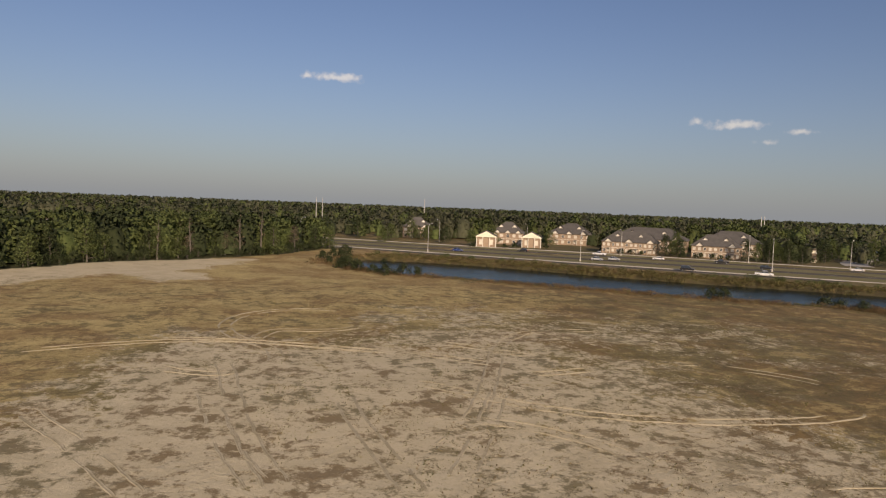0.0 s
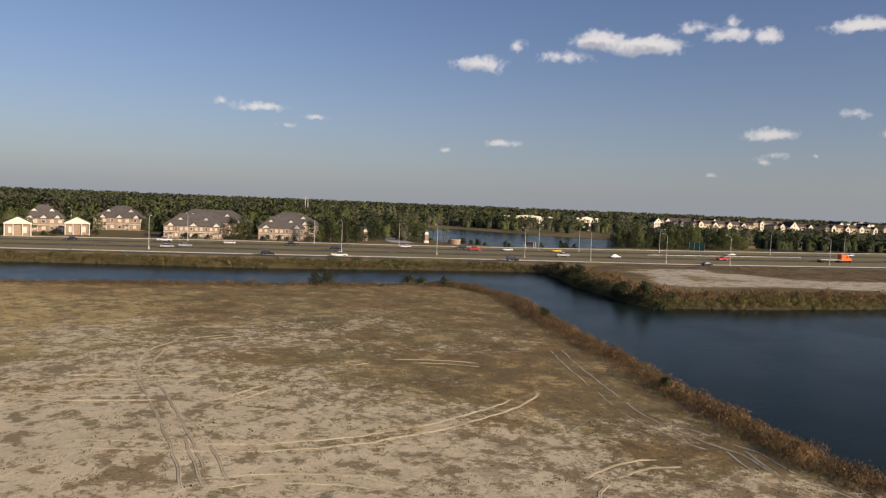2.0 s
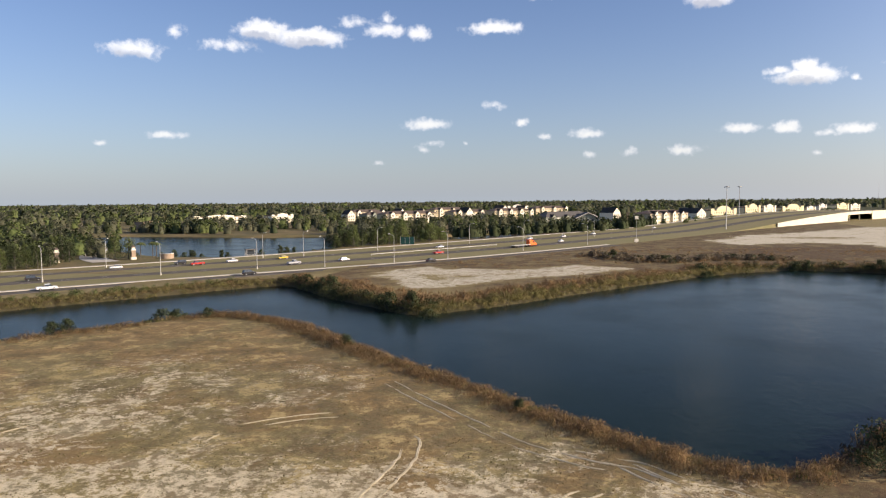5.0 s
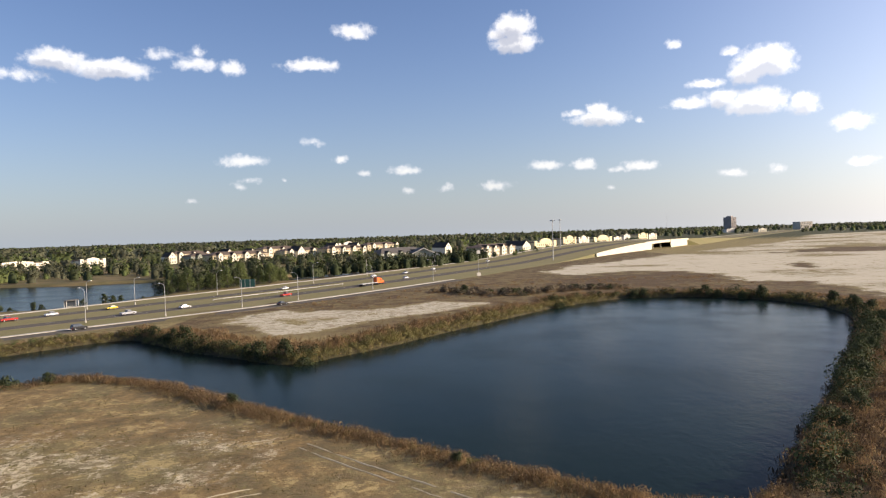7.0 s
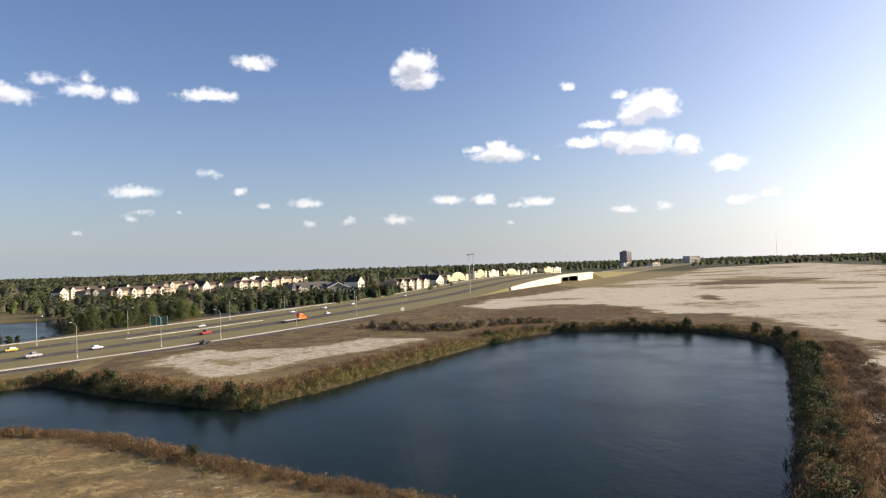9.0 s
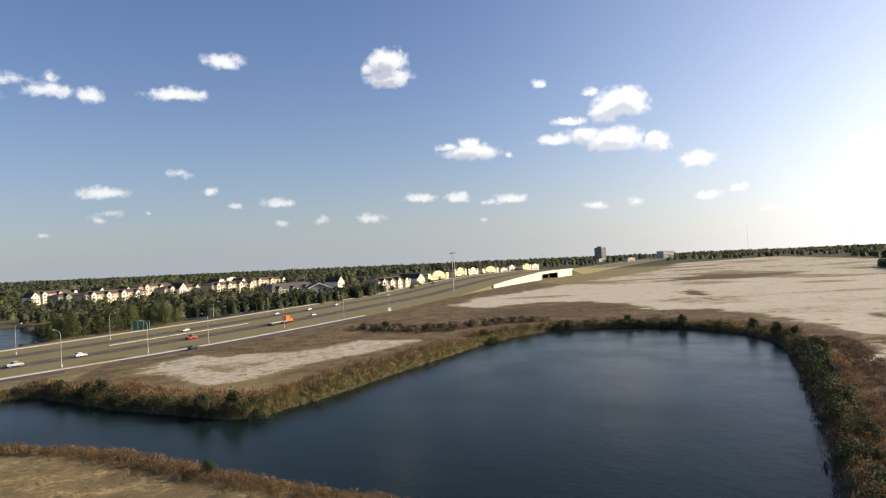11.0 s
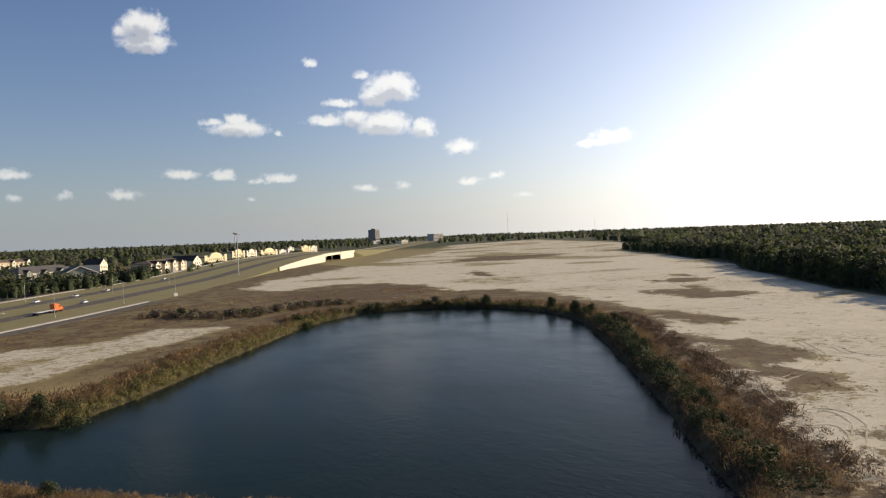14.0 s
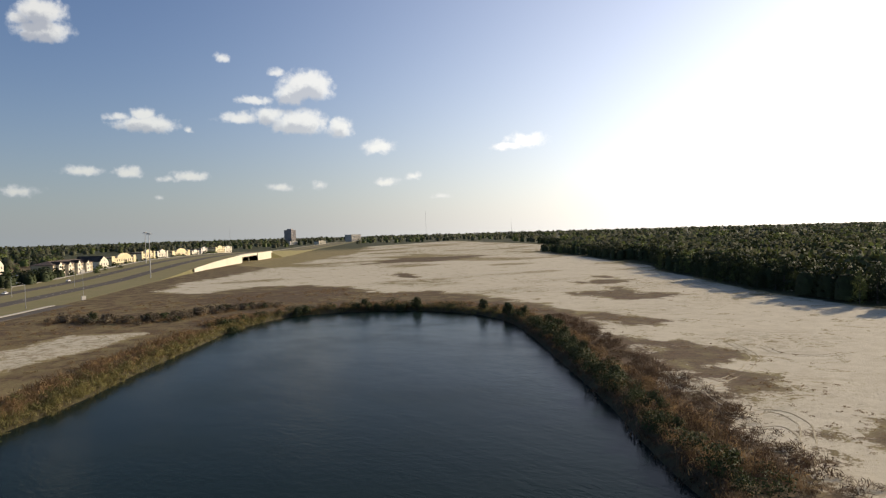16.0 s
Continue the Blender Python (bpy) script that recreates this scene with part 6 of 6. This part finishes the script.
def shop(x, y, yaw, w, h, label, wall, arch=False):
    """A shop with a stepped or arched parapet, end piers, an awning and a cornice."""
    root = house("shop_building", pose(x, y, 0, 0, 0, yaw), w, 16, h * 0.8, h * 0.08, wall, ROOF_BROWN, label, "shops along the highway", max(3, int(w / 4)), 2, (), GLASS, "shop", flat=True)
    bm = bmesh.new()
    if arch:
        prism(bm, [(w * 0.28 * math.cos(t), h * 0.8 + (h * 0.2 + 2.2) * math.sin(t)) for t in np.linspace(0, math.pi, 12)], -0.45, 1.0)
    else:
        prism(bm, [(-w * 0.24, h * 0.8), (w * 0.24, h * 0.8), (w * 0.24, h * 0.98), (0, h * 1.12), (-w * 0.24, h * 0.98)], -0.45, 1.0)
    part("raised_parapet", bm, wall, root)
    for s in (-1, 1):
        bm = bmesh.new()
        box(bm, s * w * 0.44 - w * 0.06, s * w * 0.44 + w * 0.06, -0.5, 1.2, -0.2, h * 0.97)
        part("pier", bm, wall, root)
    bm = bmesh.new()
    prism(bm, [(-w * 0.36, h * 0.36), (w * 0.36, h * 0.36), (w * 0.36, h * 0.40), (-w * 0.36, h * 0.40)], -1.6, -0.1)
    part("awning", bm, ROOF_DARK, root)


shop(89, 772, 50, 44, 12.0, "yellow shop front with an arched parapet", YELLOW, True)
shop(130, 857, 52, 32, 14.0, "tall yellow shop building with a pointed parapet", YELLOW)
shop(156, 904, 52, 28, 13.0, "cream shop building with a pointed parapet", STUCCO)
shop(196, 976, 52, 54, 11.5, "long yellow shop front with an arched parapet", YELLOW, True)
shop(228, 1026, 54, 26, 9.5, "low cream shop with a pointed parapet", STUCCO)
shop(252, 1068, 54, 24, 12.0, "cream shop building with a stepped front", TRIM)
shop(288, 1110, 55, 42, 12.5, "pale yellow shop building at the row's end", YELLOW)
shop(322, 1176, 55, 36, 11.0, "cream shop building with a brown cornice", STUCCO)
shop(78, 820, 52, 30, 9.0, "low tan shop behind the front row", TAN_WALL)
shop(140, 950, 52, 46, 9.0, "long tan shop behind the front row", TAN_WALL)
shop(-147, 948, 50, 36, 14.0, "long white flat-roofed building behind the apartments", TRIM)
shop(455, 322, -70, 42, 8.0, "long pale hall standing in the dark wood", TRIM)
shop(-397, 522, 60, 14, 7, "low brick shop with white parapet far beyond the lake", BRICK)
shop(-424, 675, 60, 62, 8, "long low white commercial building beyond the lake", STUCCO)
shop(-360, 690, 58, 26, 9, "cream commercial building beyond the lake", STUCCO)
shop(752, 1739, 24, 26, 9, "low cream hall on the horizon", STUCCO)
shop(726, 1858, 24, 36, 10, "low pale hall beside the office tower", TRIM)


def slab_block(name, x, y, yaw, w, d, h, floors, bays, wall, label, penthouse=True):
    root = empty(name, pose(x, y, 0, 0, 0, yaw), label, "office building")
    bm = bmesh.new()
    box(bm, -w / 2, w / 2, 0, d, -0.3, h)
    part("wall", bm, wall, root)
    for f in range(floors):
        bm = bmesh.new()
        z = (f + 0.35) * h / floors
        box(bm, -w / 2 + 1.2, w / 2 - 1.2, -0.15, 0.1, z, z + h / floors * 0.45)
        part("window_strip", bm, GLASS, root)
    for k in range(bays + 1):
        bm = bmesh.new()
        px = -w / 2 + k * w / bays
        box(bm, px - 0.5, px + 0.5, -0.4, 0.1, 0, h)
        part("pier", bm, wall, root)
    if penthouse:
        bm = bmesh.new()
        box(bm, -w / 4, w / 4, d * 0.2, d * 0.8, h, h + 4)
        part("penthouse", bm, wall, root)


slab_block("office_tower", 880, 2228, 38, 29, 26, 42, 12, 6, TOWER_FACE, "dark brown office tower on the horizon")
slab_block("office_block", 1018, 2054, 32, 58, 24, 22, 5, 8, CONCRETE, "pale five-storey office block on the horizon", False)


# ---- gate, shelter and sign wall beyond the highway ----
def gate_tower(x, y):
    root = empty("gate_tower", pose(x, y, 0, 0, 0, 50) @ Matrix.Scale(0.68, 4), "brick gate tower with cream bands and a pyramid cap", "tower", "gate towers at the estate entrance")
    for z0, z1, w, mat, nm in ((-0.2, 1.6, 1.5, STUCCO, "plinth"), (1.6, 5.6, 1.25, BRICK, "shaft"), (5.6, 6.1, 1.45, TRIM, "cornice"), (6.1, 7.4, 1.0, STUCCO, "lantern")):
        bm = bmesh.new()
        box(bm, -w, w, -w, w, z0, z1, 0.06)
        part(nm, bm, mat, root)
    bm = bmesh.new()
    box(bm, -1.25, 1.25, -1.25, 1.25, 7.4, 8.7, 1.1)
    part("cap", bm, ROOF_BROWN, root)


gate_tower(-203, 248)
gate_tower(-225, 231)


def sign_wall():
    root = empty("entrance_wall", pose(-190, 253, 0, 0, 0, 52), "low curved brick entrance wall with pale coping", "wall")
    bm = bmesh.new()
    outline = [(4.2 * math.sin(t), 9 - 9 * math.cos(t) * 1.0) for t in np.linspace(-0.75, 0.75, 9)]
    for (x0, y0), (x1, y1) in zip(outline, outline[1:]):
        v = [bm.verts.new(p) for p in ((x0, y0, -0.2), (x1, y1, -0.2), (x1, y1, 2.2), (x0, y0, 2.2))]
        bm.faces.new(v)
    bmesh.ops.remove_doubles(bm, verts=bm.verts[:], dist=0.001)
    bmesh.ops.solidify(bm, geom=bm.faces[:], thickness=0.6)
    part("brick_wall", bm, BRICK, root)
    bm = bmesh.new()
    for (x0, y0), (x1, y1) in zip(outline, outline[1:]):
        v = [bm.verts.new(p) for p in ((x0 * 1.02, y0 - 0.15, 2.2), (x1 * 1.02, y1 - 0.15, 2.2), (x1 * 0.95, y1 + 0.8, 2.24), (x0 * 0.95, y0 + 0.8, 2.24))]
        bm.faces.new(v)
    bmesh.ops.remove_doubles(bm, verts=bm.verts[:], dist=0.001)
    bmesh.ops.solidify(bm, geom=bm.faces[:], thickness=0.15)
    part("coping", bm, TRIM, root)


sign_wall()


def bus_shelter():
    root = empty("bus_shelter", pose(-163, 272, 0, 0, 0, 55), "dark steel bus shelter with glass sides", "shelter")
    bm = bmesh.new()
    box(bm, -2.6, 2.6, -1.0, 1.2, 2.7, 3.0, 0.15)
    part("roof", bm, ROOF_DARK, root)
    for x in (-2.3, 2.3):
        for y in (-0.8, 1.0):
            bm = bmesh.new()
            box(bm, x - 0.07, x + 0.07, y - 0.07, y + 0.07, -0.1, 2.72)
            part("post", bm, STEEL, root)
    bm = bmesh.new()
    box(bm, -2.2, 2.2, 0.97, 1.03, 0.4, 2.5)
    part("back_panel", bm, GLASS, root)
    bm = bmesh.new()
    box(bm, -1.6, 1.6, 0.4, 0.85, 0.42, 0.5)
    part("bench", bm, STEEL, root)


bus_shelter()
palm = palm_kind(6.5)
palm.matrix_basis = pose(-205, 255, 0)
for x, y in ((-202, 259), (-198, 256), (-207, 250)):
    copy_thing(palm, pose(x, y, 0, 0, 0, x * 7 % 360))


# ---- vehicles ----
def paint(name, c):
    return material(name, [c, tuple(v * 0.93 for v in c), c], 0.8, 0.28)


CAR_PAINT = {"white": paint("white_paint", (0.75, 0.75, 0.74)), "black": paint("black_paint", (0.02, 0.02, 0.022)), "silver": paint("silver_paint", (0.42, 0.43, 0.45)),
             "red": paint("red_paint", (0.45, 0.03, 0.02)), "blue": paint("blue_paint", (0.04, 0.07, 0.22)), "yellow": paint("yellow_paint", (0.7, 0.5, 0.03)), "orange": paint("orange_paint", (0.85, 0.16, 0.03))}
BODIES = {
    "car": ([(-2.25, 0.35), (2.25, 0.35), (2.3, 0.65), (2.1, 0.82), (1.0, 0.95), (-1.7, 1.0), (-2.2, 0.95), (-2.3, 0.6)], [(-1.75, 0.98), (1.05, 0.93), (0.35, 1.42), (-1.05, 1.44)], 0.88, (-1.4, 1.4), 0.33),
    "suv": ([(-2.3, 0.4), (2.3, 0.4), (2.35, 0.8), (2.15, 1.02), (1.1, 1.1), (-2.25, 1.12), (-2.35, 0.7)], [(-2.2, 1.1), (1.1, 1.08), (0.45, 1.74), (-2.0, 1.78)], 0.93, (-1.45, 1.45), 0.38),
    "pickup": ([(-2.8, 0.45), (2.8, 0.45), (2.85, 0.85), (2.65, 1.08), (1.5, 1.14), (0.2, 1.14), (-2.75, 1.12), (-2.8, 0.8)], [(-0.7, 1.12), (1.55, 1.12), (0.9, 1.78), (-0.5, 1.8)], 0.96, (-1.75, 1.8), 0.40),
}


def vehicle(kind, colour, m, label):
    root = empty(kind, m, label, "pickup" if kind == "pickup" else "car", "vehicles on the highway")
    body, cabin, half, axles, r = BODIES[kind]
    bm = bmesh.new()
    prism(bm, body, -half, half)
    bmesh.ops.bevel(bm, geom=[e for e in bm.edges if abs(e.verts[0].co.y - e.verts[1].co.y) < 0.01], offset=0.09, segments=2, affect="EDGES")
    part("body", bm, CAR_PAINT[colour], root)
    bm = bmesh.new()
    prism(bm, cabin, -half + 0.1, half - 0.1)
    for v in bm.verts:
        if v.co.z > 1.3:
            v.co.y *= 0.84
    cab = part("cabin_glass", bm, GLASS, root)
    bm = bmesh.new()
    top = max(z for _, z in cabin)
    xs = [x for x, z in cabin if z > top - 0.1]
    box(bm, min(xs) - 0.05, max(xs) + 0.05, -half * 0.78, half * 0.78, top - 0.03, top + 0.05, 0.04)
    part("roof", bm, CAR_PAINT[colour], root)
    for x in axles:
        for s in (-1, 1):
            bm = bmesh.new()
            tube(bm, [(x, s * (half - 0.22), r), (x, s * (half + 0.01), r)], [r, r], 14)
            wheel = part("wheel", bm, RUBBER, root)
            bm = bmesh.new()
            tube(bm, [(x, s * (half - 0.02), r), (x, s * (half + 0.03), r)], [r * 0.6, r * 0.5], 10)
            part("rim", bm, CHROME, wheel)
    fx, bx = max(x for x, _ in body), min(x for x, _ in body)
    for s in (-1, 1):
        bm = bmesh.new()
        box(bm, fx - 0.12, fx + 0.02, s * half * 0.72 - 0.2, s * half * 0.72 + 0.2, 0.62, 0.78)
        part("headlight", bm, LAMP, root)
        bm = bmesh.new()
        box(bm, bx - 0.02, bx + 0.1, s * half * 0.75 - 0.15, s * half * 0.75 + 0.15, 0.68, 0.86)
        part("tail_light", bm, RED_LAMP, root)
    return root


def tractor_truck(m):
    root = empty("lorry", m, "orange road tractor pulling an empty flatbed trailer", "truck", "vehicles on the highway")
    bm = bmesh.new()
    prism(bm, [(0.0, 0.9), (6.2, 0.9), (6.3, 1.9), (4.3, 2.2), (3.9, 3.3), (1.2, 3.9), (0.0, 3.9)], -1.2, 1.2)
    bmesh.ops.bevel(bm, geom=bm.edges[:], offset=0.1, segments=1, affect="EDGES")
    part("cab", bm, CAR_PAINT["orange"], root)
    bm = bmesh.new()
    prism(bm, [(4.32, 2.25), (4.42, 2.25), (4.0, 3.2), (3.9, 3.2)], -1.0, 1.0)
    part("windscreen", bm, GLASS, root)
    for s in (-1, 1):
        bm = bmesh.new()
        box(bm, 2.7, 3.7, s * 1.19 - 0.04, s * 1.19 + 0.06, 2.2, 3.0)
        part("side_window", bm, GLASS, root)
        bm = bmesh.new()
        tube(bm, [(-0.25, s * 1.0, 1.0), (-0.25, s * 1.0, 4.3)], [0.09, 0.09], 8)
        part("exhaust_stack", bm, CHROME, root)
        for x in (5.2, -0.6, 0.7, -10.6, -11.8):
            bm = bmesh.new()
            tube(bm, [(x, s * 0.8, 0.52), (x, s * 1.22, 0.52)], [0.52, 0.52], 14)
            part("wheel", bm, RUBBER, root)
    bm = bmesh.new()
    box(bm, -12.8, 0.9, -1.25, 1.25, 1.15, 1.4)
    part("flatbed", bm, STEEL, root)
    bm = bmesh.new()
    box(bm, -2.0, 5.8, -0.5, 0.5, 0.6, 0.95)
    part("chassis", bm, RUBBER, root)


def on_road(s, f, back=False):
    x, y, z, yaw = across(s, f)
    return pose(x, y, z + 0.11, 0, 0, yaw + (180 if back else 0)) @ Matrix.Scale(0.92, 4)


tractor_truck(on_road(5.72, 0.27))
TRAFFIC = [("pickup", "white", 3.55, -0.055, 0, "white pickup with a rack on its bed"), ("suv", "black", 3.33, -0.05, 0, "black sport utility car on the frontage lane"),
           ("car", "silver", 3.03, 0.36, 0, "silver saloon car"), ("car", "silver", 2.98, 0.27, 0, "grey saloon car"), ("car", "white", 3.16, 0.66, 1, "white saloon car"), ("pickup", "black", 3.40, 0.68, 1, "dark pickup truck"),
           ("suv", "black", 3.56, 0.38, 0, "dark sport utility car"), ("car", "white", 3.88, 0.74, 1, "white saloon car"), ("suv", "black", 4.14, 0.74, 1, "black sport utility car"), ("car", "white", 4.36, 0.67, 1, "white saloon car"),
           ("car", "yellow", 4.62, 0.66, 1, "yellow car"), ("car", "white", 5.48, 0.63, 1, "white saloon car"), ("car", "white", 6.05, 0.38, 0, "white saloon car"), ("car", "white", 7.3, 0.74, 1, "white van-like car"),
           ("pickup", "red", 4.18, 0.63, 1, "red pickup truck"), ("pickup", "silver", 4.50, 0.31, 0, "silver pickup truck"), ("suv", "black", 4.15, -0.05, 0, "dark car on the frontage lane"),
           ("car", "white", 4.75, 0.31, 0, "white saloon car"), ("pickup", "red", 5.22, 0.29, 0, "reddish pickup truck"), ("car", "black", 4.95, -0.05, 0, "black car on the frontage lane"),
           ("car", "white", 6.15, 0.72, 1, "white saloon car"), ("car", "white", 6.36, 0.68, 1, "white saloon car"), ("car", "white", 6.6, 0.68, 1, "white saloon car"), ("car", "blue", 2.35, 0.28, 0, "blue saloon car"),
           ("pickup", "white", 2.9, 0.75, 1, "white pickup truck"), ("car", "black", 2.55, 0.68, 1, "black saloon car"), ("suv", "black", 1.8, 0.3, 0, "black sport utility car")]
for kind, colour, s, f, back, label in TRAFFIC:
    vehicle(kind, colour, on_road(s, f, back), label + (" driving on the highway" if len(label.split()) < 4 else ""))
